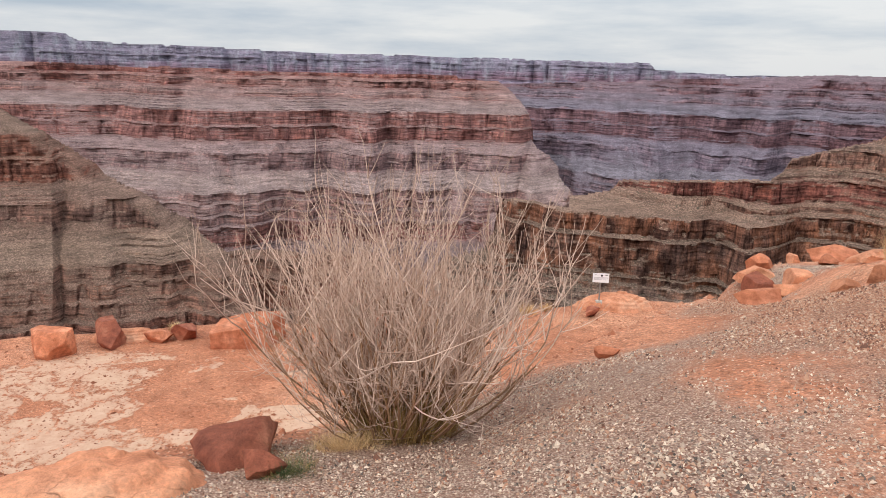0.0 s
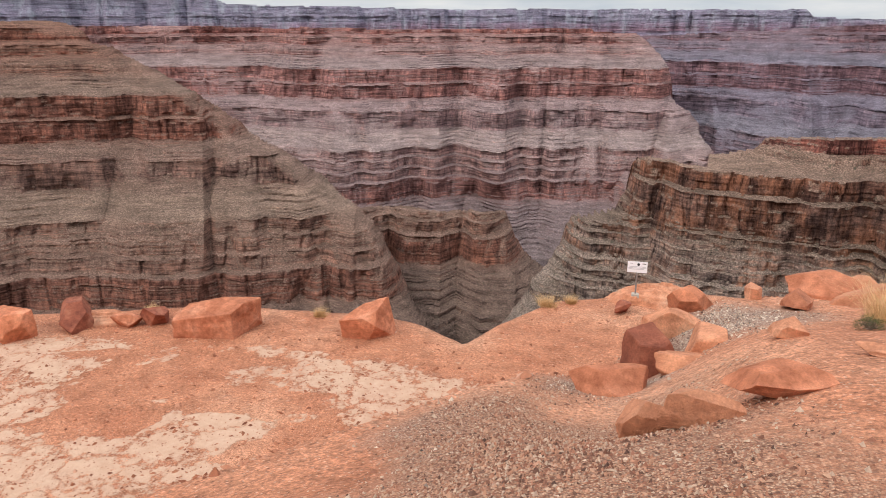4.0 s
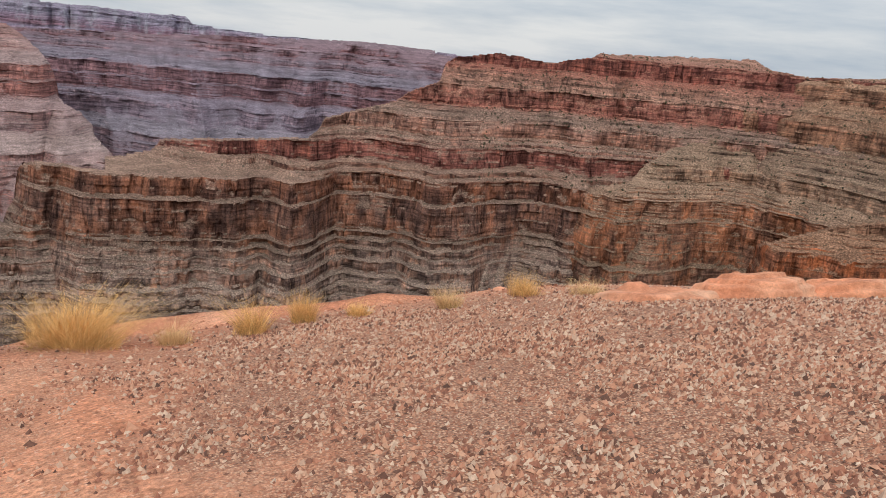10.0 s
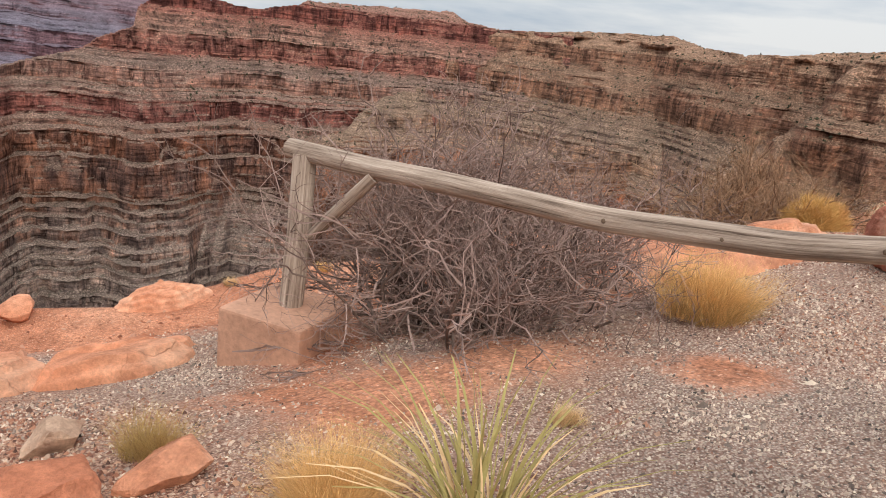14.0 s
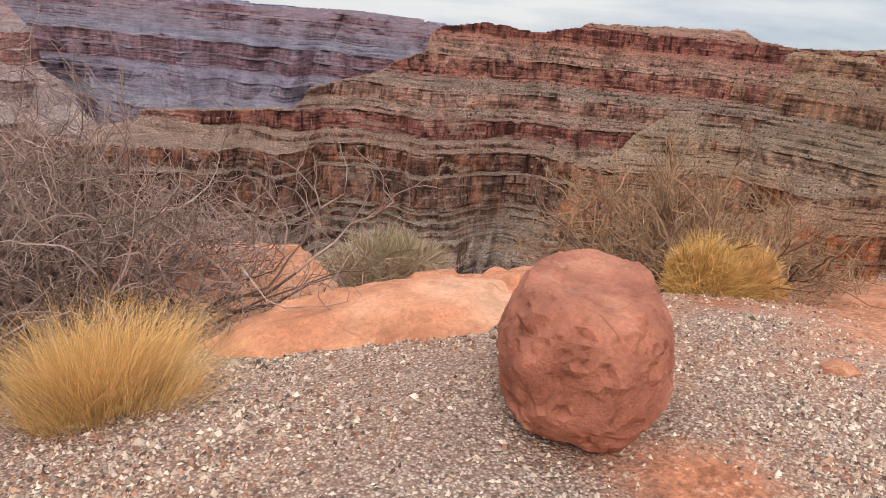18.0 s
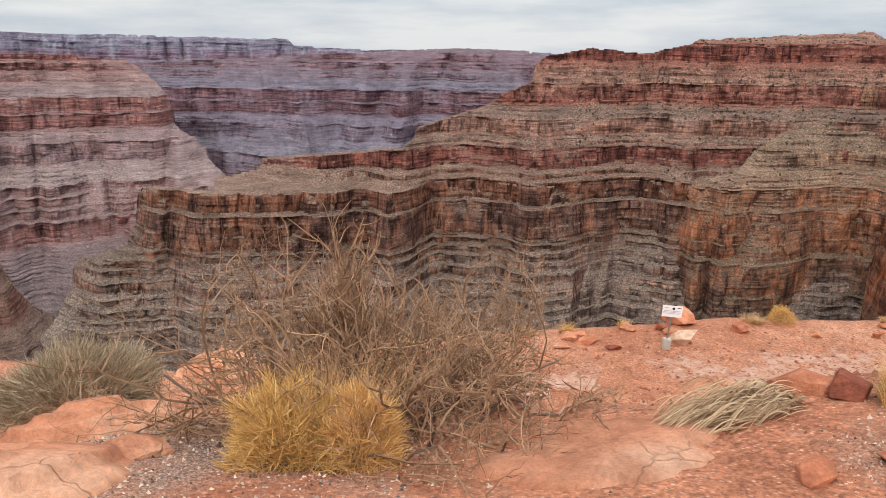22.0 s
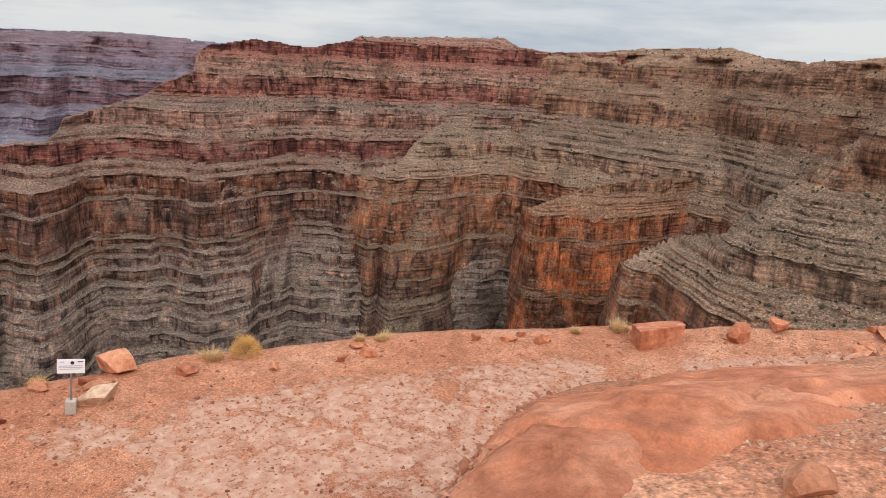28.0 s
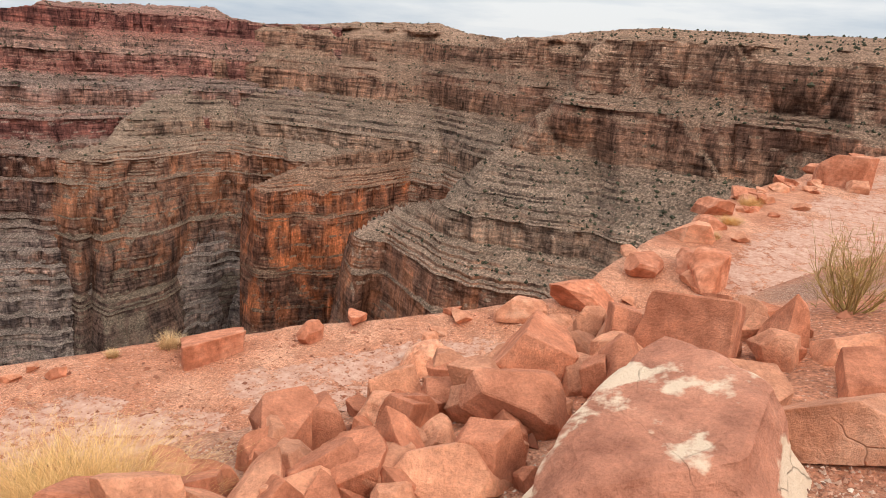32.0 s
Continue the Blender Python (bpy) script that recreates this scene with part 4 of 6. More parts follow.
        h = calc(t, "SUBTRACT", h, calc(t, "MULTIPLY", line, 0.3))
    bump(t, b, h, 0.9, 0.03 / scale)
    return m


MAT_STONE = stone_material("red_sandstone", (0.37, 0.119, 0.058), (0.515, 0.19, 0.101), (0.627, 0.283, 0.169))
MAT_SLAB = stone_material("salmon_sandstone", (0.522, 0.194, 0.1), (0.615, 0.272, 0.153), (0.695, 0.371, 0.235), 0.7, pale=0.15, cracks=0.2)
MAT_ORANGESTONE = stone_material("orange_sandstone", (0.47, 0.16, 0.07), (0.56, 0.215, 0.10), (0.62, 0.28, 0.15), 0.8)
MAT_DARKSTONE = stone_material("dark_red_sandstone", (0.20, 0.06, 0.038), (0.30, 0.095, 0.055), (0.42, 0.18, 0.11), 0.8)
MAT_PALESTONE = stone_material("cream_sandstone", (0.46, 0.25, 0.16), (0.62, 0.42, 0.29), (0.72, 0.55, 0.40))


def stem_material(name, dark, light, rough=0.85):
    m, t, b = nodes_of(name)
    r = t.nodes.new("ShaderNodeNewGeometry").outputs["Random Per Island"]
    c = ramp(t, r, [(0.0, dark), (1.0, light)])
    c = mix(t, 0.4, c, ramp(t, noise_fac(t, 40, 3, 0.6, place(t)), [(0.3, (0.7, 0.7, 0.7)), (0.7, (1.25, 1.25, 1.25))]), "MULTIPLY")
    t.links.new(c, b.inputs["Base Color"])
    b.inputs["Roughness"].default_value = rough
    return m


MAT_STRAW = stem_material("straw_grass", (0.50, 0.265, 0.085), (0.92, 0.575, 0.24))
MAT_PALEGRASS = stem_material("pale_dry_grass", (0.50, 0.31, 0.14), (0.84, 0.58, 0.32))
MAT_OLIVE = stem_material("olive_brush", (0.26, 0.16, 0.055), (0.54, 0.35, 0.13))
MAT_YELLOW = stem_material("yellow_brush", (0.46, 0.26, 0.075), (0.86, 0.55, 0.21))
MAT_TWIG = stem_material("grey_brown_twig", (0.12, 0.074, 0.058), (0.42, 0.285, 0.235))
MAT_TANTWIG = stem_material("tan_twig", (0.36, 0.235, 0.17), (0.72, 0.53, 0.43))
MAT_BROWNTWIG = stem_material("brown_twig", (0.16, 0.082, 0.044), (0.46, 0.28, 0.165))
MAT_BARK = stem_material("dark_bark", (0.10, 0.065, 0.05), (0.19, 0.13, 0.10))
MAT_SAGE = stem_material("grey_green_leaf", (0.22, 0.155, 0.09), (0.52, 0.40, 0.265))
MAT_GREEN = stem_material("green_leaf", (0.035, 0.05, 0.02), (0.10, 0.13, 0.045))
MAT_SLOPEBRUSH = stem_material("dark_slope_brush", (0.035, 0.034, 0.02), (0.09, 0.082, 0.045))
MAT_YUCCA = stem_material("yucca_leaf", (0.12, 0.11, 0.035), (0.48, 0.37, 0.13), 0.75)
MAT_DEADLEAF = stem_material("bleached_leaf", (0.24, 0.14, 0.07), (0.62, 0.44, 0.27), 0.9)


def wood_material():
    m, t, b = nodes_of("weathered_grey_wood")
    at_ = t.nodes.new("ShaderNodeAttribute")
    at_.attribute_name = "grain"
    o = at_.outputs["Vector"]
    g = node(t, "ShaderNodeTexNoise", Scale=1.0, Detail=6.0, Roughness=0.7)
    t.links.new(scaled(t, o, (34, 1.3, 34)), g.inputs["Vector"])
    c = ramp(t, g.outputs["Fac"], [(0.33, (0.085, 0.055, 0.04)), (0.43, (0.27, 0.195, 0.145)), (0.55, (0.43, 0.33, 0.255)), (0.68, (0.60, 0.48, 0.385))])
    c = mix(t, 0.4, c, ramp(t, noise_fac(t, 3, 4, 0.6, o), [(0.3, (0.7, 0.68, 0.66)), (0.7, (1.2, 1.2, 1.2))]), "MULTIPLY")
    t.links.new(c, b.inputs["Base Color"])
    bump(t, b, g.outputs["Fac"], 0.8, 0.012)
    return m


def plain_material(name, col, rough=0.6, metal=0.0, vary=0.25, scale=30.0, relief=0.003):
    m, t, b = nodes_of(name)
    n1, n2 = noise_fac(t, scale, 4, 0.65, place(t)), noise_fac(t, scale * 0.13, 4, 0.6, place(t))
    c = mix(t, vary, col, ramp(t, n1, [(0.3, (0.6, 0.6, 0.6)), (0.7, (1.3, 1.3, 1.3))]), "MULTIPLY")
    c = mix(t, vary, c, ramp(t, n2, [(0.3, (0.65, 0.63, 0.6)), (0.7, (1.2, 1.2, 1.2))]), "MULTIPLY")
    t.links.new(c, b.inputs["Base Color"])
    b.inputs["Roughness"].default_value, b.inputs["Metallic"].default_value = rough, metal
    b.inputs["Specular IOR Level"].default_value = 0.4
    bump(t, b, n1, 0.5, relief)
    return m


MAT_WOOD = wood_material()
MAT_KNOT = plain_material("dark_knot_wood", (0.16, 0.105, 0.07), 0.9, 0, 0.5, 120, 0.004)
MAT_CONCRETE = plain_material("red_stained_concrete", (0.50, 0.27, 0.175), 0.95, 0, 0.5, 22, 0.012)
MAT_GREYCONC = plain_material("grey_concrete", (0.46, 0.41, 0.35), 0.95, 0, 0.4, 25, 0.01)
MAT_STEEL = plain_material("galvanised_steel", (0.36, 0.36, 0.36), 0.45, 0.8, 0.2)
MAT_WHITE = plain_material("white_sign_paint", (0.82, 0.82, 0.84), 0.45, 0, 0.06)
MAT_BLACK = plain_material("black_paint", (0.03, 0.03, 0.035), 0.5, 0, 0.1)
MAT_GREYTEXT = plain_material("grey_print", (0.45, 0.45, 0.48), 0.5, 0, 0.05)
MAT_BIN = plain_material("dark_grey_plastic", (0.052, 0.053, 0.054), 0.5, 0, 0.25, 60, 0.0015)


# ---------------------------------------------------------------- builders
def part(name, data, parent, label=""):
    ob = new(name, data)
    ob.parent = parent
    return tagged(ob, label) if label else ob


def from_bm(bm, name, mat, sharp=None):
    m_ = bpy.data.meshes.new(name)
    bm.to_mesh(m_)
    bm.free()
    m_.materials.append(mat)
    if sharp is not None:
        m_.polygons.foreach_set("use_smooth", np.full(len(m_.polygons), True))
        m_.set_sharp_from_angle(angle=radians(sharp))
    return m_


def rock_mesh(name, w, d, h, seed, mat, cuts=9, round_=0.0, level=3, rough=0.05, block=False):
    """A broken stone: a ball trimmed by planes, then roughened."""
    cuts += 5
    r = random.Random(seed)
    bm = bmesh.new()
    bmesh.ops.create_icosphere(bm, subdivisions=level + 1, radius=1.0)
    v = np.array([x.co[:] for x in bm.verts])
    if round_ > 0.7:
        v = np.sign(v) * np.abs(v) ** 0.78
    planes = [(0, 0, 1), (0, 0, -1)] + [(r.uniform(-1, 1), r.uniform(-1, 1), r.uniform(-0.55, 0.75)) for _ in range(cuts)]
    sides = []
    if block:
        sides = [(1, r.uniform(-0.5, 0.5), r.uniform(-0.25, 0.5)), (-1, r.uniform(-0.5, 0.5), r.uniform(-0.25, 0.5)), (r.uniform(-0.5, 0.5), 1, r.uniform(-0.25, 0.5)), (r.uniform(-0.5, 0.5), -1, r.uniform(-0.25, 0.5))]
        planes = [(r.uniform(-0.3, 0.3), r.uniform(-0.3, 0.3), 1)] + planes[1:2] + sides + planes[2:8]
    for k, p in enumerate(planes):
        p = np.array(p) / np.linalg.norm(p)
        lim = r.uniform(0.34, 0.66) if k > 1 else 0.5
        if block and k > 1:
            lim = r.uniform(0.46, 0.6) if k < 6 else r.uniform(0.58, 0.82)
        lim = lim + (0.93 - lim) * round_
        if round_ > 0.9 and k < 2:
            lim = 0.8
        if round_ > 0.9 and k > 1:
            continue
        over = v @ p - lim
        v = v - np.outer(np.maximum(over, 0) * 0.97, p)
    for k in range(3):
        f = 1.6 * 2.3**k
        o = r.uniform(0, 50)
        n_ = np.array([noise.noise(Vector(q * f + o)) for q in v])
        v = v + v * (n_ * rough * (1.6, 0.8, 0.4)[k])[:, None]
    if level >= 3:
        n_ = np.array([noise.noise(Vector(q * 6.5 + o)) + 0.6 * noise.noise(Vector(q * 15 - o)) for q in v])
        v = v + v * (np.minimum(n_, 0.12) * 0.075)[:, None]
    lo_, hi2 = v.min(0), v.max(0)
    v = (v - (lo_ + hi2) / 2) / (hi2 - lo_) * np.array([w, d, h])
    v[:, 2] += h / 2
    for x, q in zip(bm.verts, v):
        x.co = q
    return from_bm(bm, name, mat, 22)


def broken_mesh(name, w, d, h, seed, mat, cuts=7, level=2, rough=0.05, block=False):
    """An angular broken stone: a solid cut by planes, with chipped edges and rough faces."""
    r = random.Random(seed)
    bm = bmesh.new()
    bmesh.ops.create_cube(bm, size=2.0)
    planes = []
    if block:
        for nx, ny in ((1, 0), (-1, 0), (0, 1), (0, -1)):
            planes.append(((nx + ny * r.uniform(-0.45, 0.45), ny + nx * r.uniform(-0.45, 0.45), r.uniform(-0.2, 0.45)), r.uniform(0.66, 0.85)))
        planes.append(((r.uniform(-0.35, 0.35), r.uniform(-0.35, 0.35), 1), 0.72))
    for _ in range(4 if block else cuts + 3):
        planes.append(((r.uniform(-1, 1), r.uniform(-1, 1), r.uniform(-0.5, 0.9)), r.uniform(0.85, 1.1) if block else r.uniform(0.55, 0.92)))
    for nrm, far_ in planes:
        nv = Vector(nrm).normalized()
        cut_ = bmesh.ops.bisect_plane(bm, geom=bm.verts[:] + bm.edges[:] + bm.faces[:], plane_co=nv * far_, plane_no=nv, clear_outer=True)
        rim_ = [e for e in cut_["geom_cut"] if isinstance(e, bmesh.types.BMEdge)]
        if len(rim_) > 2:
            bmesh.ops.edgeloop_fill(bm, edges=rim_)
    bmesh.ops.remove_doubles(bm, verts=bm.verts[:], dist=0.02)
    bmesh.ops.bevel(bm, geom=bm.edges[:], offset=0.045, segments=1, affect="EDGES", clamp_overlap=True)
    bmesh.ops.triangulate(bm, faces=bm.faces[:])
    for _ in range(level):
        long_ = [e for e in bm.edges if e.calc_length() > 0.55 / (1 + 0.7 * level)]
        bmesh.ops.subdivide_edges(bm, edges=long_, cuts=1, use_grid_fill=True)
        bmesh.ops.triangulate(bm, faces=bm.faces[:])
    o = Vector((r.uniform(0, 50), r.uniform(0, 50), r.uniform(0, 50)))
    for q in bm.verts:
        n1, n2 = noise.noise(q.co * 1.7 + o), noise.noise(q.co * 5.5 - o)
        q.co *= 1 + rough * (1.1 * n1 + 0.75 * min(n2, 0.15))
    v = np.array([q.co[:] for q in bm.verts])
    lo_, hi2 = v.min(0), v.max(0)
    v = (v - (lo_ + hi2) / 2) / (hi2 - lo_) * np.array([w, d, h])
    v[:, 2] += h / 2
    for q, c_ in zip(bm.verts, v):
        q.co = c_
    return from_bm(bm, name, mat, 17)


def rock(x, y, w, d, h, seed, label, mat=None, turn=None, name="rock", cuts=9, round_=0.0, sink=0.12, z=None, tilt=0.0, group="", rough=0.05, level=2, block=False):
    r = random.Random(seed + 1000)
    if round_ > 0.45:
        ob = new(name, rock_mesh(name, w, d, h, seed, mat or MAT_STONE, cuts, round_, level, rough, block))
    else:
        ob = new(name, broken_mesh(name, w, d, h, seed, mat or MAT_STONE, cuts, level, rough, block))
    zz = float(ground_z(x, y)) if z is None else z
    ob.matrix_world = pose(x, y, zz - sink * h, tilt * r.uniform(-1, 1), tilt * r.uniform(-1, 1), r.uniform(0, 360) if turn is None else turn)
    return tagged(ob, label, "rock", group)


def outcrop(x, y, w, d, h, seed, label, turn=0.0, mat=None, steps=2, z=None, name="sandstone_slab"):
    """A low swelling of bedrock with broken rims and thin ledges."""
    nr, na = 40, 120
    rr = (np.linspace(0, 1, nr) ** 0.75)[:, None] * np.ones((1, na))
    aa = np.linspace(0, 2 * np.pi, na)[None, :] * np.ones((nr, 1))
    lim = 1 + 0.3 * fractal(1.6 * np.cos(aa) + seed, 1.6 * np.sin(aa), seed, 5, 0.6)
    lx, ly = rr * lim * np.cos(aa) * w / 2, rr * lim * np.sin(aa) * d / 2
    body = np.clip(1.04 - rr**2.6, 0, 1)
    n_ = fractal(lx * 2.0 / w + seed * 3.1, ly * 2.6 / d, seed + 3, 4)
    hh = 0.85 * h * body * (1 + 0.55 * n_)
    q = 0.06 + 0.022 * (seed % 3)
    ph = 1.3 * q * fractal(lx * 0.9, ly * 0.9 + seed, seed + 9, 4)
    hh = 0.3 * hh + 0.7 * (stairs(hh + ph, q, 0.28) - ph)
    hh = hh + 0.012 * fractal(lx * 5, ly * 5, seed + 15, 4) * body - 0.2 * rr**12
    c, s_ = math.cos(radians(turn)), math.sin(radians(turn))
    gx_, gy_ = x + c * lx - s_ * ly, y + s_ * lx + c * ly
    gz_ = (ground_z(gx_, gy_) if z is None else z) + hh
    base = np.array([x, y, float(ground_z(x, y))])
    pts = np.stack([gx_, gy_, gz_], -1) - base
    ob = new(name, grid_mesh(name, pts, nr, na, mat or MAT_SLAB, True))
    ob.data.set_sharp_from_angle(angle=radians(40))
    ob.location = base
    return tagged(ob, label, "rock outcrop")


def ribbons(paths, widths, sides):
    """Flat tapered blades along paths of shape (n, k, 3)."""
    n, k, _ = paths.shape
    wv = sides[:, None, :] * widths[:, :, None] / 2
    v = np.stack([paths - wv, paths + wv], 2).reshape(n, 2 * k, 3)
    f = np.array([(2 * i, 2 * i + 1, 2 * i + 3, 2 * i + 2) for i in range(k - 1)])
    return v.reshape(-1, 3), (f[None] + 2 * k * np.arange(n)[:, None, None]).reshape(-1, 4)


def blades(n, radius, height, spread, seed, width=0.004, droop=0.25, lean=0.0, segs=4, low=0.45):
    rg = np.random.RandomState(seed)
    a, r_ = rg.rand(n) * 6.283, radius * 0.42 * np.sqrt(rg.rand(n))
    base = np.stack([r_ * np.cos(a), r_ * np.sin(a), 0 * a - 0.01], -1)
    a2 = a + 0.9 * rg.randn(n)
    out = spread * (0.15 + 0.85 * rg.rand(n) ** 0.8)
    L_ = height * (low + (1.06 - low) * rg.rand(n) ** 0.7)
    t_ = np.linspace(0, 1, segs + 1)
    h_ = t_[None] * L_[:, None] * (1 - droop * (out[:, None] / max(spread, 1e-3)) * t_[None] ** 1.5)
    o_ = (out * L_)[:, None] * t_[None] ** 1.35
    wob = 0.03 * L_[:, None] * np.sin(3 * t_[None] + 6 * rg.rand(n, 1))
    p = np.stack([base[:, 0, None] + np.cos(a2)[:, None] * o_ + lean * h_ + wob, base[:, 1, None] + np.sin(a2)[:, None] * o_ + wob, h_], -1)
    side = np.stack([-np.sin(a2 + rg.randn(n)), np.cos(a2 + rg.randn(n)), 0 * a2], -1)
    wd = width * (0.6 + 0.8 * rg.rand(n))[:, None] * (1.0 - 0.85 * t_[None])
    return ribbons(p, wd, side)


def grass(x, y, w, h, seed, label, mat=None, n=420, width=0.0045, category="grass", spread=None, droop=0.42, base_mat=None, name="grass_clump", group="", low=0.45):
    rt = new(name)
    zz = float(ground_z(x, y))
    rt.location = (x, y, zz - 0.01)
    sp = spread if spread is not None else min(1.5, 0.62 * w / max(h, 0.01))
    n, width = int(n * 3.4), width * 0.5
    rg = np.random.RandomState(seed + 500)
    V, Fc, off = [], [], 0
    for k in range(7):
        a_, r_ = rg.rand() * 6.283, 0.24 * w * rg.rand() ** 0.5 * (k > 0)
        v, f = blades(n // 7, w * 0.4, h * (1.0 if k == 0 else 0.55 + 0.45 * rg.rand()), sp * (0.6 + 0.5 * rg.rand()), seed + 31 * k, width, droop, 0.35 * rg.randn(), low=low)
        V.append(v + np.array([r_ * math.cos(a_), r_ * math.sin(a_), 0]))
        Fc.append(f + off)
        off += len(v)
    part("foliage", tri_mesh("foliage", np.concatenate(V), np.concatenate(Fc), mat or MAT_STRAW), rt)
    v, f = blades(n // 3, w * 0.7, h * 0.5, sp * 1.1, seed + 77, width, droop)
    part("dead_base", tri_mesh("dead_base", v, f, base_mat or MAT_OLIVE), rt, "dull older stalks at the base")
    return tagged(rt, label, category, group)


def tubes(lines, sides=4):
    """Tapered tubes along (points, radius at start, radius at end)."""
    V, Fq, off = [], [], 0
    ang = np.linspace(0, 2 * np.pi, sides, endpoint=False)
    for p, ra, rb in lines:
        p = np.asarray(p)
        k = len(p)
        tg = np.gradient(p, axis=0)
        tg /= np.linalg.norm(tg, axis=1, keepdims=True) + 1e-9
        ref = np.array([0.31, 0.17, 0.93]) if abs(tg[0, 2]) < 0.85 else np.array([1.0, 0.1, 0.0])
        u = np.cross(tg, ref)
        u /= np.linalg.norm(u, axis=1, keepdims=True) + 1e-9
        w_ = np.cross(tg, u)
        rad = np.linspace(ra, rb, k)[:, None, None]
        ring = p[:, None] + rad * (np.cos(ang)[None, :, None] * u[:, None] + np.sin(ang)[None, :, None] * w_[:, None])
        V.append(ring.reshape(-1, 3))
        i = np.arange(k - 1)[:, None] * sides
        j = np.arange(sides)[None]
        jn = (j + 1) % sides
        Fq.append((np.stack([i + j, i + jn, i + sides + jn, i + sides + j], -1) + off).reshape(-1, 4))
        off += k * sides
    return np.concatenate(V), np.concatenate(Fq)


def twigs(rg, start, way, length, radius, depth, lines, up=0.35, wander=0.35, forks=3, shrink=0.62):
    k = 5
    p = [np.array(start, float)]
    w_ = np.array(way, float)
    for _ in range(k):
        w_ = w_ + wander * rg.randn(3) * 0.45 + np.array([0, 0, up * 0.18])
        w_ /= np.linalg.norm(w_)
        p.append(p[-1] + w_ * length / k)
    lines.setdefault(depth, []).append((p, radius, radius * 0.5))
    if depth == 0:
        return
    for _ in range(forks):
        i = rg.randint(2, k + 1)
        s_ = w_ + 0.75 * rg.randn(3)
        s_[2] += up * 0.5
        twigs(rg, p[i], s_ / np.linalg.norm(s_), length * shrink * (0.7 + 0.6 * rg.rand()), radius * 0.55, depth - 1, lines, up, wander, forks, shrink)


def shrub(x, y, w, h, seed, label, stems=40, depth=3, mat=None, bark=None, up=0.35, forks=3, radius=0.012, name="dead_shrub", z=None, wander=0.4, shrink=0.62, fan=1.0, base_r=0.25, category="shrub"):
    rg = np.random.RandomState(seed)
    rt = new(name)
    zz = float(ground_z(x, y)) if z is None else z
    rt.location = (x, y, zz - 0.02)
    lines = {}
    for i in range(stems):
        a = rg.rand() * 6.283
        tilt = fan * (rg.rand() ** 0.7)
        reach = math.hypot(tilt * w / 2, h * (1 - 0.35 * tilt))
        way = np.array([math.cos(a) * tilt * w / 2, math.sin(a) * tilt * w / 2, h * (1 - 0.55 * tilt)])
        b0 = np.array([math.cos(a), math.sin(a), 0]) * base_r * rg.rand() * w / 2
        twigs(rg, b0, way / np.linalg.norm(way), reach * (0.42 + 0.3 * rg.rand()), radius * (0.6 + 0.7 * rg.rand()), depth, lines, up, wander, forks, shrink)
    for dpt, ls in sorted(lines.items(), reverse=True):
        thick = dpt == depth
        v, f = tubes(ls, 5 if thick else 3)
        v[:, 2] = np.maximum(v[:, 2], 0.0 + 0.02 * rg.rand(len(v)))
        nm = "root_crown" if thick else ("branch_tangle" if dpt >= 1 else "twig_tangle")
        part(nm, tri_mesh(nm, v, f, (bark or mat or MAT_TWIG) if thick else (mat or MAT_TWIG)), rt)
    return tagged(rt, label, category)


def leafy(x, y, w, h, seed, label, mat, n=2600, name="brush", leaf=0.035, category="shrub", core=MAT_TWIG, z=None):
    """A rounded brush of fine upright sprigs with a ragged outline."""
    rg = np.random.RandomState(seed)
    rt = new(name)
    zz = float(ground_z(x, y)) if z is None else z
    rt.location = (x, y, zz - 0.01)
    n = int(n * 5)
    a, e = rg.rand(n) * 6.283, np.arcsin(rg.rand(n) ** 0.8)
    rad = (0.55 + 0.45 * rg.rand(n) ** 0.5) * (1 + 0.42 * fractal(np.cos(a) * 2 + seed, e * 3 + np.sin(a) * 2, seed, 3))
    c = np.stack([rad * np.cos(e) * np.cos(a) * w / 2, rad * np.cos(e) * np.sin(a) * w / 2, rad * np.sin(e) * h * 0.92], -1)
    way = c / (np.linalg.norm(c, axis=1, keepdims=True) + 1e-6) + 0.6 * rg.randn(n, 3) + np.array([0, 0, 0.2])
    way /= np.linalg.norm(way, axis=1, keepdims=True)
    ln = leaf * (0.8 + 1.1 * rg.rand(n))
    t_ = np.linspace(0, 1, 3)
    p = c[:, None] + way[:, None] * (ln[:, None] * t_[None])[..., None]
    sd = np.cross(way, rg.randn(n, 3))
    sd /= np.linalg.norm(sd, axis=1, keepdims=True) + 1e-6
    v, f = ribbons(p, 0.042 * ln[:, None] * np.array([[1.0, 0.85, 0.3]]), sd)
    part("foliage", tri_mesh("foliage", v, f, mat), rt)
    lines = {}
    for _ in range(26):
        aa = rg.rand() * 6.283
        way = np.array([math.cos(aa) * w * 0.5 * rg.rand(), math.sin(aa) * w * 0.5 * rg.rand(), h * 0.8])
        twigs(rg, (0, 0, 0), way / np.linalg.norm(way), np.linalg.norm(way) * 0.55, 0.006, 1, lines, 0.2, 0.3, 3, 0.6)
    v, f = tubes([q for l_ in lines.values() for q in l_], 3)
    part("root_crown", tri_mesh("root_crown", v, f, core), rt)
    return tagged(rt, label, category)


def box_bm(w, d, h, bevel=0.01, segs=2):
    bm = bmesh.new()
    bmesh.ops.create_cube(bm, size=1.0)
    for q in bm.verts:
        q.co = (q.co.x * w, q.co.y * d, (q.co.z + 0.5) * h)
    bmesh.ops.bevel(bm, geom=bm.edges[:], offset=bevel, segments=segs, affect="EDGES", profile=0.6)
    return bm


def at(ob, m):
    ob.matrix_local = m
    return ob


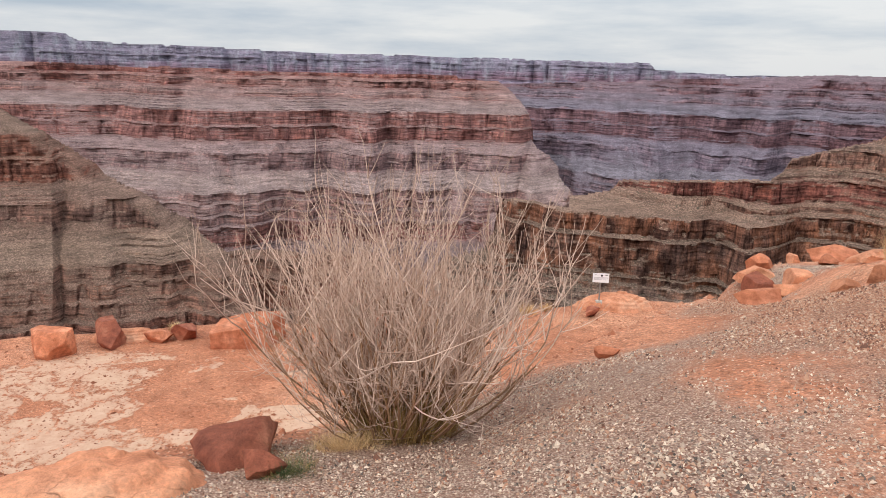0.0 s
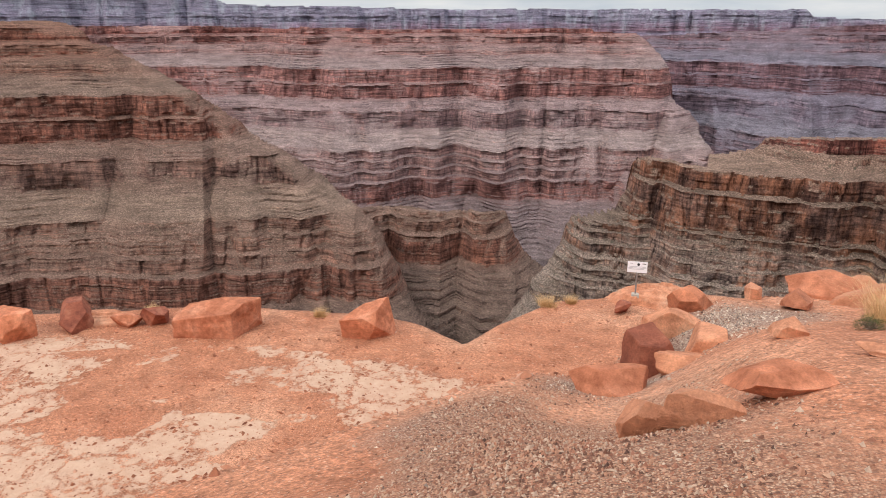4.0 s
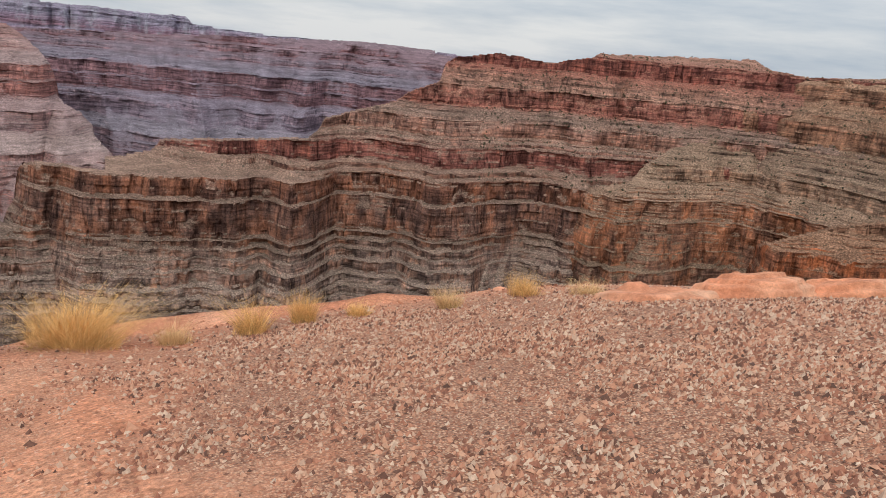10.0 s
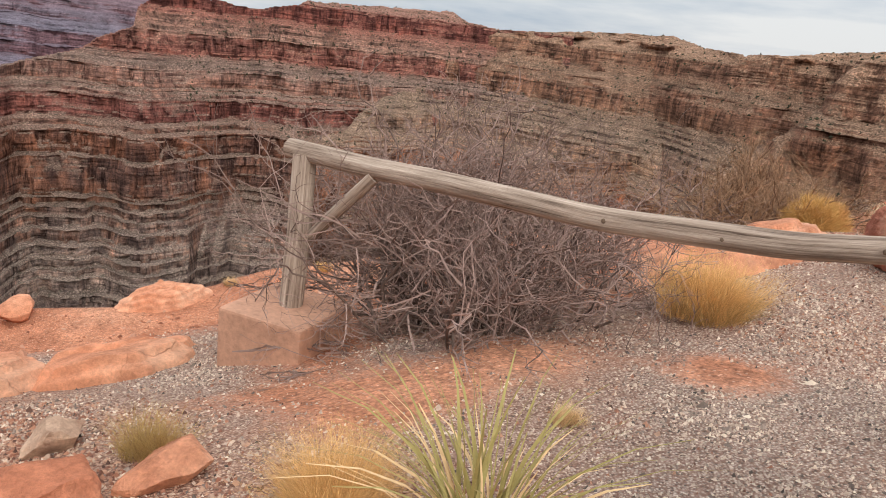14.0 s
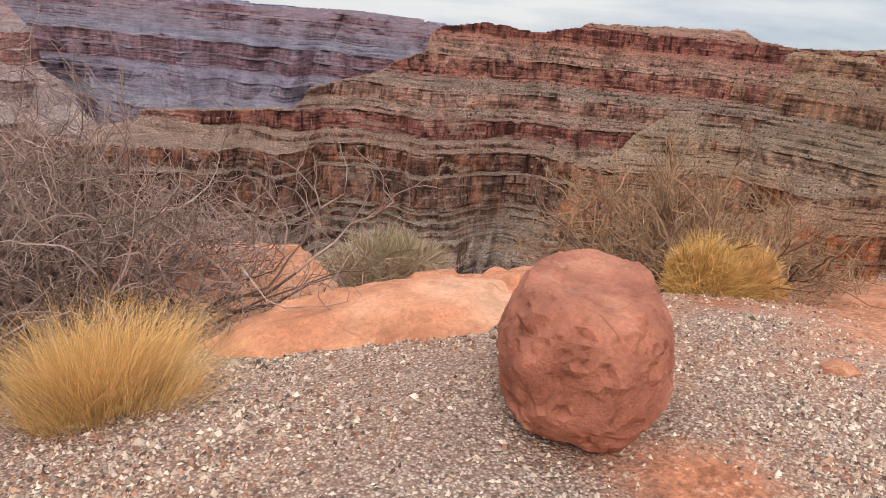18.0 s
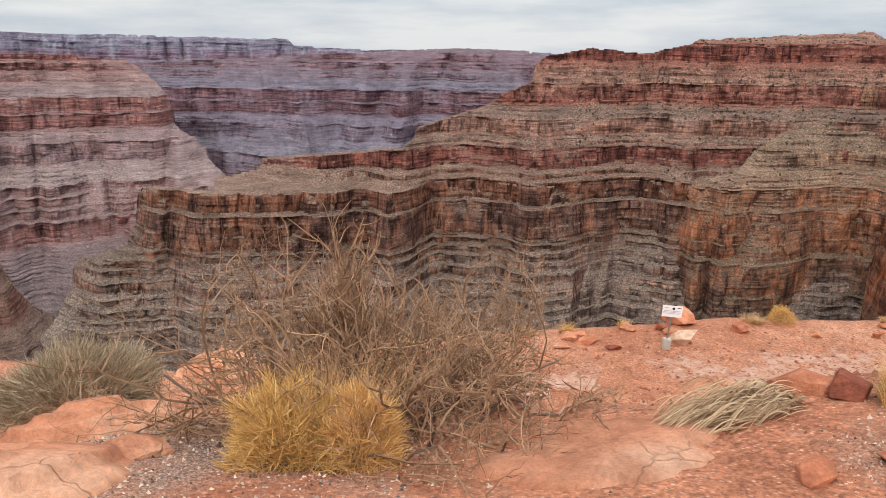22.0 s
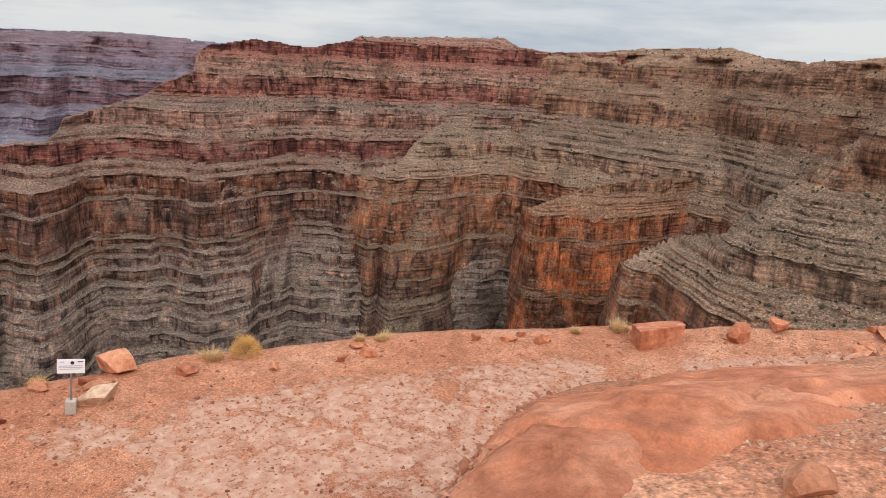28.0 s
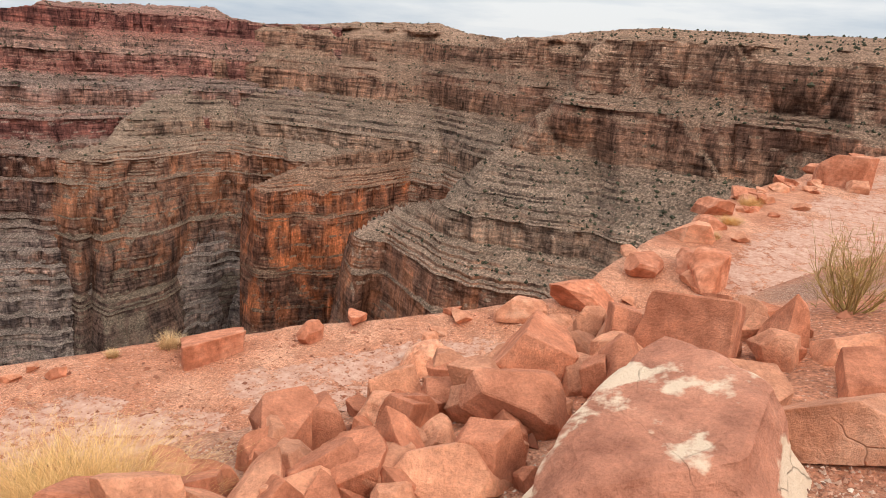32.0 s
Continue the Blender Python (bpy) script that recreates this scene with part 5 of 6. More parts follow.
def warning_sign(x, y, s, turn, label, lean=0.0):
    rt = new("warning_sign")
    rt.matrix_world = pose(x, y, float(ground_z(x, y)), 0, lean, turn)
    part("concrete_foot", from_bm(box_bm(0.24 * s, 0.22 * s, 0.36 * s, 0.025), "concrete_foot", MAT_GREYCONC), rt, "rough grey concrete foot")
    bm = bmesh.new()
    bmesh.ops.create_cone(bm, segments=12, radius1=0.028 * s, radius2=0.028 * s, depth=0.95 * s, cap_ends=True)
    at(part("post", from_bm(bm, "post", MAT_STEEL, 40), rt, "grey steel post"), pose(0, 0, 0.36 * s + 0.45 * s))
    panel = part("panel", from_bm(box_bm(0.6 * s, 0.015, 0.36 * s, 0.005), "panel", MAT_WHITE), rt, "white rectangular metal panel")
    at(panel, pose(0, -0.036 * s - 0.008, 1.07 * s))
    # a dark emblem, and lines of print too small to read
    bm = bmesh.new()
    bmesh.ops.create_cone(bm, segments=16, radius1=0.042 * s, radius2=0.042 * s, depth=0.004, cap_ends=True)
    at(part("emblem", from_bm(bm, "emblem", MAT_BLACK), panel), pose(0.03 * s, -0.012, 0.27 * s, 90))
    for k, (cx, cz, w_, h_) in enumerate(((0.0, 0.185, 0.5, 0.018), (0.0, 0.145, 0.54, 0.016), (-0.03, 0.105, 0.46, 0.016), (-0.19, 0.285, 0.1, 0.02), (0.2, 0.285, 0.12, 0.022))):
        at(part("print_line", from_bm(box_bm(w_ * s, 0.004, h_ * s, 0.001, 1), "print_line", MAT_GREYTEXT if k < 4 else MAT_BLACK), panel), pose(cx * s, -0.010, cz * s))
    return tagged(rt, label, "sign", "warning signs")


# ---------------------------------------------------------------- first stretch
shrub(-0.5, 4.5, 2.6, 1.8, 11, "tall dry tan shrub with bare upright stems", stems=230, depth=2, mat=MAT_TANTWIG, bark=MAT_BROWNTWIG, up=0.6, forks=4, radius=0.008, wander=0.2, shrink=0.5, fan=1.0, base_r=0.22, name="dry_shrub")
grass(-0.4, 4.45, 1.0, 0.75, 12, "dry straw stalks at the foot of a tan shrub", MAT_OLIVE, 800, spread=0.5)
grass(-0.75, 4.05, 0.6, 0.16, 14, "low dead straw lying under a tan shrub", MAT_PALEGRASS, 300, spread=1.4)
grass(-0.95, 3.5, 0.45, 0.16, 13, "short green and straw grass beside dark stones", MAT_GREEN, 160)
rock(-1.42, 3.9, 0.7, 0.5, 0.2, 21, "dark red weathered stone at the edge of the gravel", MAT_DARKSTONE, round_=0.5)
outcrop(-1.95, 3.25, 1.3, 0.9, 0.22, 22, "smooth red rock ledge beside the gravel", 20)
rock(-1.1, 3.5, 0.26, 0.2, 0.16, 23, "small dark red stone half sunk in grass", MAT_DARKSTONE)
rock(1.22, 6.3, 0.22, 0.14, 0.12, 24, "small angular red stone lying on gravel")
RIM = "stones along the rim"
rock(-7.1, 21.7, 2.3, 1.3, 1.05, 31, "large flat-topped red block at the canyon rim", MAT_STONE, turn=12, cuts=5, group=RIM, level=3, block=True)
rock(-2.75, 22.6, 1.55, 1.2, 1.1, 32, "cracked blocky red boulder at the canyon rim", turn=75, cuts=6, group=RIM, level=3, block=True)
for i, (x, y, w, d, h) in enumerate(((-11.3, 21.0, 1.3, 0.9, 0.85), (-9.9, 21.5, 0.8, 0.6, 0.42), (-9.3, 21.9, 1.1, 0.8, 0.66), (-12.5, 19.8, 1.3, 0.9, 0.9), (4.3, 25.8, 0.7, 0.5, 0.46))):
    rock(x, y, w, d, h, 40 + i, "rounded red stone resting near the rim", MAT_STONE if i % 2 else MAT_DARKSTONE, round_=0.35, group=RIM)
outcrop(-11.0, 21.6, 2.6, 1.1, 0.35, 46, "thin red ledge at the canyon rim", 15)
outcrop(5.4, 27.0, 3.2, 1.5, 0.55, 47, "pale red rock shelf behind a warning sign", 5, steps=3)
for i, (x, y, w, h) in enumerate(((-9.9, 22.6, 0.6, 0.4), (-4.7, 23.5, 0.55, 0.45), (2.0, 25.9, 0.8, 0.62), (2.7, 26.3, 0.5, 0.42))):
    grass(x, y, w, h, 50 + i, "small straw grass tuft at the canyon rim", MAT_PALEGRASS, 160, 0.012, group="rim tufts")
warning_sign(4.68, 26.6, 1.0, -2, "white warning sign on a steel post in concrete")
rock(4.15, 10.45, 0.5, 0.4, 0.55, 61, "upright dark red block on the gravel slope", MAT_DARKSTONE, turn=25, cuts=5, level=3, block=True, z=-1.78, sink=0.02)
rock(4.62, 10.35, 0.52, 0.4, 0.36, 62, "tilted salmon boulder leaning on its neighbour", MAT_SLAB, turn=70, cuts=6, level=3, block=True, z=-1.48, sink=0.02)
rock(4.45, 10.0, 0.6, 0.4, 0.3, 60, "pale salmon slab leaning on a dark block", MAT_SLAB, turn=15, cuts=5, level=3, z=-1.5)
rock(3.4, 10.55, 0.42, 0.22, 0.5, 63, "dark red upright slab beside a crack", MAT_DARKSTONE, turn=50, cuts=5, z=-2.3)
rock(3.75, 9.5, 0.62, 0.4, 0.26, 64, "red block with a flat gravelly top", MAT_STONE, turn=-10, cuts=5)
rock(3.95, 7.75, 0.3, 0.26, 0.26, 67, "pale salmon block wedged in the bank", MAT_SLAB, turn=35, cuts=5)
rock(4.2, 7.45, 0.42, 0.22, 0.22, 68, "low salmon slab with a broken face", MAT_SLAB, turn=-8, cuts=5)
rock(4.6, 7.75, 0.5, 0.34, 0.2, 69, "orange ledge undercut by a dark hollow", MAT_STONE, turn=20, round_=0.3)
rock(4.4, 11.3, 0.6, 0.4, 0.3, 59, "flat salmon block lower on the slope", MAT_SLAB, turn=10, cuts=5)
rock(5.35, 8.32, 0.46, 0.14, 0.06, 65, "thin flat pink stone lying on gravel", MAT_SLAB, turn=-25)
rock(5.95, 8.5, 0.45, 0.32, 0.1, 66, "low salmon stone set in red soil", MAT_SLAB, round_=0.5)
for i, (x, y, w, h) in enumerate(((4.6, 11.7, 0.5, 0.3), (5.3, 12.2, 0.35, 0.2), (6.1, 12.5, 0.85, 0.3), (5.0, 9.3, 0.3, 0.14), (5.6, 11.6, 0.4, 0.2), (6.6, 12.9, 0.5, 0.26))):
    rock(x, y, w, w * 0.7, h, 70 + i, "salmon stone on the slope below the gravel", MAT_SLAB if i % 2 else MAT_STONE, group="stones on the slope")
leafy(5.65, 9.7, 0.22, 0.12, 80, "small dark green bush on red gravel", MAT_GREEN, 700, "green_bush", 0.014)
grass(6.04, 10.5, 0.55, 0.62, 81, "sparse pale dry grass leaning over gravel", MAT_PALEGRASS, 170, spread=0.75)
outcrop(7.95, 11.05, 1.35, 1.5, 0.36, 82, "smooth salmon dome of bedrock in gravel", 35, steps=1)
outcrop(6.7, 12.0, 1.6, 1.0, 0.22, 83, "low salmon ledge behind a bedrock dome", 10)
leafy(8.5, 12.85, 0.62, 0.42, 84, "round olive yellow bush on the gravel edge", MAT_OLIVE, 2200, "olive_bush", 0.04)
GR = "grasses along the gravel edge"
grass(9.2, 12.5, 0.5, 0.38, 85, "thin pale grass beside an olive bush", MAT_PALEGRASS, 160, group=GR)
grass(10.15, 12.65, 0.95, 0.66, 86, "dense rounded clump of golden straw grass", MAT_STRAW, 900, group=GR)
grass(11.05, 12.9, 1.0, 0.5, 87, "wide golden straw grass clump on gravel", MAT_STRAW, 800, group=GR)
for i, (x, y, w, h) in enumerate(((12.4, 12.7, 0.4, 0.48), (14.2, 12.45, 0.3, 0.32), (15.05, 12.4, 0.5, 0.34), (15.5, 12.0, 0.5, 0.22), (13.4, 12.75, 0.3, 0.2), (11.8, 12.8, 0.4, 0.3), (12.9, 12.8, 0.35, 0.4))):
    grass(x, y, w, h, 90 + i, "sparse straw grass tuft on the gravel edge", MAT_PALEGRASS if i % 2 else MAT_STRAW, 200, group=GR)

# ---------------------------------------------------------------- fence corner
outcrop(15.8, 11.4, 1.3, 1.2, 0.16, 101, "salmon bedrock slab at the gravel edge", 10)
outcrop(17.05, 11.3, 1.7, 1.1, 0.26, 102, "cracked orange bedrock ledge at the gravel edge", -8, steps=3)
outcrop(18.1, 10.95, 1.3, 0.9, 0.26, 103, "orange bedrock ledge beside a fence block", -20, steps=2)
rock(22.3, 22.4, 1.15, 0.7, 0.5, 104, "pale pink boulder on the far terrace rim", MAT_SLAB, round_=0.5)
rock(15.42, 8.42, 0.9, 0.75, 0.28, 105, "smooth overhanging red rock slab on gravel", MAT_SLAB, turn=-12, round_=0.55, sink=0.15, level=4, rough=0.06)
rock(15.72, 8.5, 0.36, 0.28, 0.06, 109, "thin pale cap stone lying on a slab", MAT_SLAB, turn=20, cuts=5, level=2, z=float(ground_z(15.72, 8.5)) + 0.2)
rock(16.5, 8.75, 0.62, 0.42, 0.24, 106, "rounded red boulder with a hollow", MAT_STONE, turn=10, round_=0.75, sink=0.25, level=3)
rock(17.05, 8.65, 0.42, 0.3, 0.14, 107, "flat salmon stone with a dark undercut", MAT_SLAB, turn=30)
rock(16.95, 9.4, 0.34, 0.24, 0.17, 108, "knobbly whitish stone on gravel", MAT_PALESTONE, rough=0.14)
grass(17.12, 8.9, 0.42, 0.3, 110, "short olive and straw grass tuft", MAT_OLIVE, 320)
grass(15.95, 8.1, 0.4, 0.3, 111, "olive grass tuft at the foot of a boulder", MAT_OLIVE, 380)
for i, (x, y) in enumerate(((16.15, 7.72), (16.5, 7.8), (16.85, 7.6), (17.1, 7.85))):
    grass(x, y, 0.62, 0.36, 112 + i, "golden feathery dry grass by the fence", MAT_STRAW, 1300, 0.003, group="grasses by the fence")
yc = new("yucca")
yc.location = (17.22, 7.32, float(ground_z(17.22, 7.32)))
for kind_, count, rad_, tall_, wide_, sd_, thick_, droop_, mat_ in (("leaf", 90, 0.16, 0.74, 0.85, 120, 0.016, 0.45, MAT_YUCCA), ("dry_leaf", 50, 0.2, 0.55, 1.5, 121, 0.018, 0.75, MAT_PALEGRASS)):
    v, f = blades(count, rad_, tall_, wide_, sd_, thick_, droop_, low=0.6)
    v = v.reshape(count, -1, 3)
    for q in v:
        part(kind_, tri_mesh(kind_, q, f[:4], mat_), yc)
tagged(yc, "green and straw yucca with stiff narrow leaves", "plant")

fence = new("log_fence")
fence.location = (18.8, 9.93, float(ground_z(18.8, 9.93)))
fz = fence.location.z
rail_pts = [Vector((18.96, 10.22, 1.07)), Vector((18.9, 9.4, 1.1)), Vector((18.82, 8.7, 1.155)), Vector((18.73, 7.8, 1.2)), Vector((18.66, 6.95, 1.31)), Vector((18.62, 6.35, 1.445)), Vector((18.58, 5.9, 1.545)), Vector((18.54, 5.45, 1.635)), Vector((18.51, 5.12, 1.685))]


def log_mesh(name, pts, r0, r1, seed, sides=22, per=18):
    p = np.array([tuple(q - fence.location) for q in pts])
    tt = np.linspace(0, 1, len(p))
    t2 = np.linspace(0, 1, per * len(p))
    q = np.stack([np.interp(t2, tt, p[:, k]) for k in range(3)], -1)
    for _ in range(6):
        q[1:-1] = 0.25 * q[:-2] + 0.5 * q[1:-1] + 0.25 * q[2:]
    v, f = tubes([(q, r0, r1)], sides)
    v = v.reshape(len(q), sides, 3)
    ang = np.linspace(0, 6.283, sides, endpoint=False)
    run_ = t2[:, None] * np.linalg.norm(p[-1] - p[0])
    wob = 1 + 0.09 * fractal(1.5 * np.cos(ang)[None] + 0 * run_, run_ * 1.6 + 1.5 * np.sin(ang)[None], seed, 4) - 0.09 * np.maximum(0.16 - np.abs(fractal(3 * np.cos(ang)[None] + 3 * np.sin(ang)[None] * 0.7, run_ * 0.7, seed + 5, 3)), 0) / 0.16
    v = q[:, None] + (v - q[:, None]) * wob[..., None]
    n_ = len(q) * sides
    v = np.concatenate([v.reshape(-1, 3), q[:1], q[-1:]])
    caps = [(n_, (k + 1) % sides, k, k) for k in range(sides)] + [(n_ + 1, n_ - sides + k, n_ - sides + (k + 1) % sides, n_ - sides + (k + 1) % sides) for k in range(sides)]
    bm = bmesh.new()
    vs = [bm.verts.new(c_) for c_ in v]
    for q4 in f.tolist() + [list(dict.fromkeys(c_)) for c_ in caps]:
        bm.faces.new([vs[k] for k in q4])
    me_ = from_bm(bm, name, MAT_WOOD, 50)
    along = np.concatenate([[0], np.cumsum(np.linalg.norm(np.diff(q, axis=0), axis=1))]) + seed
    g_ = np.stack([r0 * np.cos(ang)[None] + 0 * along[:, None], along[:, None] + 0 * ang[None], r0 * np.sin(ang)[None] + 0 * along[:, None]], -1).reshape(-1, 3)
    g_ = np.concatenate([g_, g_[:1], g_[-1:]])
    me_.attributes.new("grain", "FLOAT_VECTOR", "POINT").data.foreach_set("vector", g_.astype(np.float32).ravel())
    return me_


for bx, by, bz in ((18.78, 9.95, 0.03), (18.55, 5.12, float(ground_z(18.55, 5.12)) + 0.1)):
    blk = part("concrete_block", from_bm(box_bm(0.67, 0.65, 0.47, 0.02), "concrete_block", MAT_CONCRETE), fence, "red-stained concrete block")
    at(blk, Matrix.Translation(-fence.location) @ pose(bx, by, bz - 0.455, 0, 0, 14 if by > 9 else 10))
part("post", log_mesh("post", [Vector((18.8, 9.95, -0.02)), Vector((18.85, 9.98, 0.5)), Vector((18.92, 10.04, 1.06))], 0.085, 0.08, 5), fence, "weathered grey upright log")
part("post", log_mesh("post", [Vector((18.55, 5.12, 0.55)), Vector((18.53, 5.12, 1.1)), Vector((18.5, 5.14, 1.66))], 0.085, 0.08, 6), fence, "weathered grey upright log")
part("top_rail", log_mesh("top_rail", rail_pts, 0.07, 0.042, 7), fence, "long crooked weathered rail")
part("brace", log_mesh("brace", [Vector((18.9, 9.97, 0.46)), Vector((18.88, 9.65, 0.78)), Vector((18.87, 9.36, 1.06))], 0.042, 0.042, 8), fence, "slanting grey wooden brace")
part("brace", log_mesh("brace", [Vector((18.56, 5.68, 1.56)), Vector((18.55, 5.42, 1.33)), Vector((18.54, 5.18, 1.08))], 0.042, 0.042, 9), fence, "slanting grey wooden brace")
pl = part("bracket", from_bm(box_bm(0.09, 0.16, 0.006, 0.001, 1), "bracket", MAT_BLACK), fence, "dark steel bracket plate")
at(pl, Matrix.Translation(-fence.location) @ pose(18.56, 5.66, 1.523, -12))
for kx, ky, kz, kr in ((18.535, 6.02, 1.52, 0.015), (18.575, 6.62, 1.39, 0.011), (18.62, 7.2, 1.275, 0.009), (18.67, 7.75, 1.21, 0.012)):
    bm = bmesh.new()
    bmesh.ops.create_icosphere(bm, subdivisions=2, radius=kr)
    for q in bm.verts:
        q.co.x *= 0.45
        q.co *= 1 + 0.3 * noise.noise(q.co * 90)
    at(part("knot", from_bm(bm, "knot", MAT_KNOT, 60), fence, "dark knot in the wood"), Matrix.Translation(-fence.location) @ pose(kx, ky, kz))
tagged(fence, "weathered grey log fence rail on concrete blocks", "fence")

shrub(20.0, 9.3, 2.45, 1.8, 131, "large bare grey-brown thorny shrub behind the fence", stems=150, depth=3, mat=MAT_TWIG, bark=MAT_BARK, up=0.2, forks=4, radius=0.013, wander=0.75, shrink=0.6, base_r=0.7, fan=0.95)
shrub(19.6, 8.75, 1.5, 0.6, 132, "low tangle of dead grey twigs under a shrub", stems=40, depth=2, mat=MAT_TWIG, up=0.05, forks=4, radius=0.008, wander=0.5, fan=1.3)
grass(20.25, 7.6, 0.9, 0.55, 133, "large drooping golden grass clump beside gravel", MAT_STRAW, 1500, 0.004, base_mat=MAT_OLIVE)
grass(18.95, 6.1, 0.62, 0.66, 134, "tall feathery golden grass by the fence rail", MAT_STRAW, 1100, 0.003)
grass(19.5, 5.75, 0.7, 0.45, 135, "feathery golden grass beside the path", MAT_STRAW, 800, 0.003)
grass(18.35, 7.6, 0.2, 0.12, 136, "low pale grass under the fence rail", MAT_PALEGRASS, 300, 0.003)

waste = new("waste_bin")
BX, BY, BZ = 17.52, 5.99, 1.313
bz0 = float(ground_z(BX, BY))
waste.location = (BX, BY, bz0)
H = BZ - bz0


def lathe(name, prof, mat, sides=48):
    v, f, k = [], [], len(prof)
    for r_, z_ in prof:
        for a in range(sides):
            v.append((r_ * math.cos(a * 2 * math.pi / sides), r_ * math.sin(a * 2 * math.pi / sides), z_))
    for i in range(k - 1):
        for a in range(sides):
            f.append((i * sides + a, i * sides + (a + 1) % sides, (i + 1) * sides + (a + 1) % sides, (i + 1) * sides + a))
    return tri_mesh(name, np.array(v), np.array(f), mat, True)


part("body", lathe("body", [(0.001, 0.0), (0.29, 0.0), (0.295, 0.02), (0.385, H - 0.09), (0.4, H - 0.08), (0.4, H - 0.07)], MAT_BIN), waste)
lid = part("lid", lathe("lid", [(0.42, H - 0.10), (0.43, H - 0.02), (0.42, H - 0.004), (0.405, H), (0.355, H + 0.003), (0.335, H - 0.002), (0.32, H - 0.026), (0.26, H - 0.032), (0.001, H - 0.022)], MAT_BIN, 72), waste, "round dark grey lid with a raised rim")
for a in (62, 182, 302):
    at(part("rib", from_bm(box_bm(0.26, 0.05, 0.03, 0.012), "rib", MAT_BIN), lid, "raised grey rib"), pose(0.19 * math.cos(radians(a)), 0.19 * math.sin(radians(a)), H - 0.036, 0, 0, a))
for a in (22, -36, 150, 262):
    latch = at(part("latch", from_bm(box_bm(0.03, 0.06, 0.09, 0.008), "latch", MAT_BLACK), waste, "black plastic latch"), pose(0, 0, 0, 0, 0, a) @ pose(0.436, 0, H - 0.105))
    at(part("clip", from_bm(box_bm(0.045, 0.045, 0.016, 0.006), "clip", MAT_BLACK), latch), pose(-0.014, 0, 0.086))
bm = bmesh.new()
bmesh.ops.create_icosphere(bm, subdivisions=2, radius=0.026)
for q in bm.verts:
    q.co.z *= 0.12
    q.co.x *= 1.6
at(part("pale_spot", from_bm(bm, "pale_spot", MAT_PALESTONE), lid, "pale scuff on the lid"), pose(0.13, 0.1, H - 0.027, 0, 0, -24))
tagged(waste, "dark grey plastic bin with a round dusty lid", "bin")

# ---------------------------------------------------------------- boulder corner
rock(21.72, 6.6, 0.95, 0.61, 0.48, 209, "big round red boulder resting on gravel", stone_material("boulder_sandstone", (0.30, 0.10, 0.06), (0.41, 0.15, 0.092), (0.50, 0.235, 0.15), 0.8, pale=0.25, cracks=0.35), turn=45, cuts=4, round_=0.97, sink=0.04, name="boulder", level=4, rough=0.045)
outcrop(21.75, 8.2, 2.1, 1.8, 0.2, 141, "broad salmon bedrock slab behind a round boulder", 10, steps=2)
outcrop(21.2, 10.0, 2.4, 1.6, 0.58, 142, "higher orange bedrock shelf behind a slab", 0, steps=3)
rock(21.95, 9.25, 0.34, 0.25, 0.15, 143, "dark red stone lying on bedrock", MAT_DARKSTONE)
outcrop(22.95, 9.75, 1.5, 1.1, 0.36, 144, "cracked salmon ledge below a grey bush", -10, steps=3)
outcrop(22.65, 7.95, 1.3, 1.4, 0.2, 145, "low salmon slab sinking into gravel", 15, steps=2)
rock(23.18, 8.15, 0.34, 0.24, 0.11, 146, "tilted flat salmon stone on gravel", MAT_SLAB, turn=20)
leafy(22.85, 10.1, 1.25, 0.5, 147, "round grey-green bush behind bedrock", MAT_SAGE, 2400, "sage_bush", 0.085, z=-0.33)
leafy(23.86, 7.72, 0.56, 0.36, 148, "bushy golden yellow rabbit brush on gravel", MAT_YELLOW, 2200, "yellow_brush", 0.055)
leafy(24.14, 7.62, 0.36, 0.3, 155, "smaller straw yellow lobe of rabbit brush", MAT_STRAW, 1800, "yellow_brush", 0.06)
grass(24.02, 7.8, 0.5, 0.56, 149, "fine golden stalks rising from yellow brush", MAT_STRAW, 900, 0.003, spread=0.5)
shrub(24.5, 8.4, 2.1, 0.72, 150, "sprawling dead brown shrub with tangled twigs", stems=130, depth=3, mat=MAT_BROWNTWIG, bark=MAT_BARK, up=0.1, forks=4, radius=0.012, wander=0.5, shrink=0.58, fan=1.15, base_r=0.6)
shrub(24.35, 8.5, 0.9, 0.95, 151, "taller bare tree-like shrub with a dark trunk", stems=4, depth=3, mat=MAT_BROWNTWIG, bark=MAT_BARK, up=0.6, forks=5, radius=0.024, wander=0.35, shrink=0.62, fan=0.55, base_r=0.1, name="bare_shrub")
outcrop(25.2, 7.2, 1.4, 0.9, 0.1, 152, "flat red rock step beside gravel", 0, steps=1)
rock(22.9, 6.3, 0.16, 0.12, 0.05, 153, "small orange stone set in gravel", MAT_SLAB)

pile = new("dead_yucca_leaves")
pile.location = (26.05, 7.25, float(ground_z(26.05, 7.25)))
rg = np.random.RandomState(160)
n = 460
t_ = np.linspace(0, 1, 7)
sx = rg.uniform(-0.32, 0.3, n)
ln = 0.2 + 0.24 * rg.rand(n)
hd = 0.22 * rg.randn(n) + np.where(rg.rand(n) < 0.5, 0.0, math.pi)
ht = 0.02 + 0.13 * rg.rand(n) * np.exp(-(sx / 0.4) ** 2)
p = np.stack([sx[:, None] + np.cos(hd)[:, None] * ln[:, None] * (t_ - 0.4), 0.07 * rg.randn(n, 1) + np.sin(hd)[:, None] * ln[:, None] * (t_ - 0.4) * 0.5, 0.015 + ht[:, None] * np.sin(np.pi * np.clip(t_ * 0.9 + 0.05, 0, 1))[None]], -1)
v, f = ribbons(p, 0.009 * (0.6 + 0.6 * rg.rand(n, 1)) * (1 - 0.7 * t_[None]), np.stack([-np.sin(hd), np.cos(hd), 0.3 * rg.randn(n)], -1))
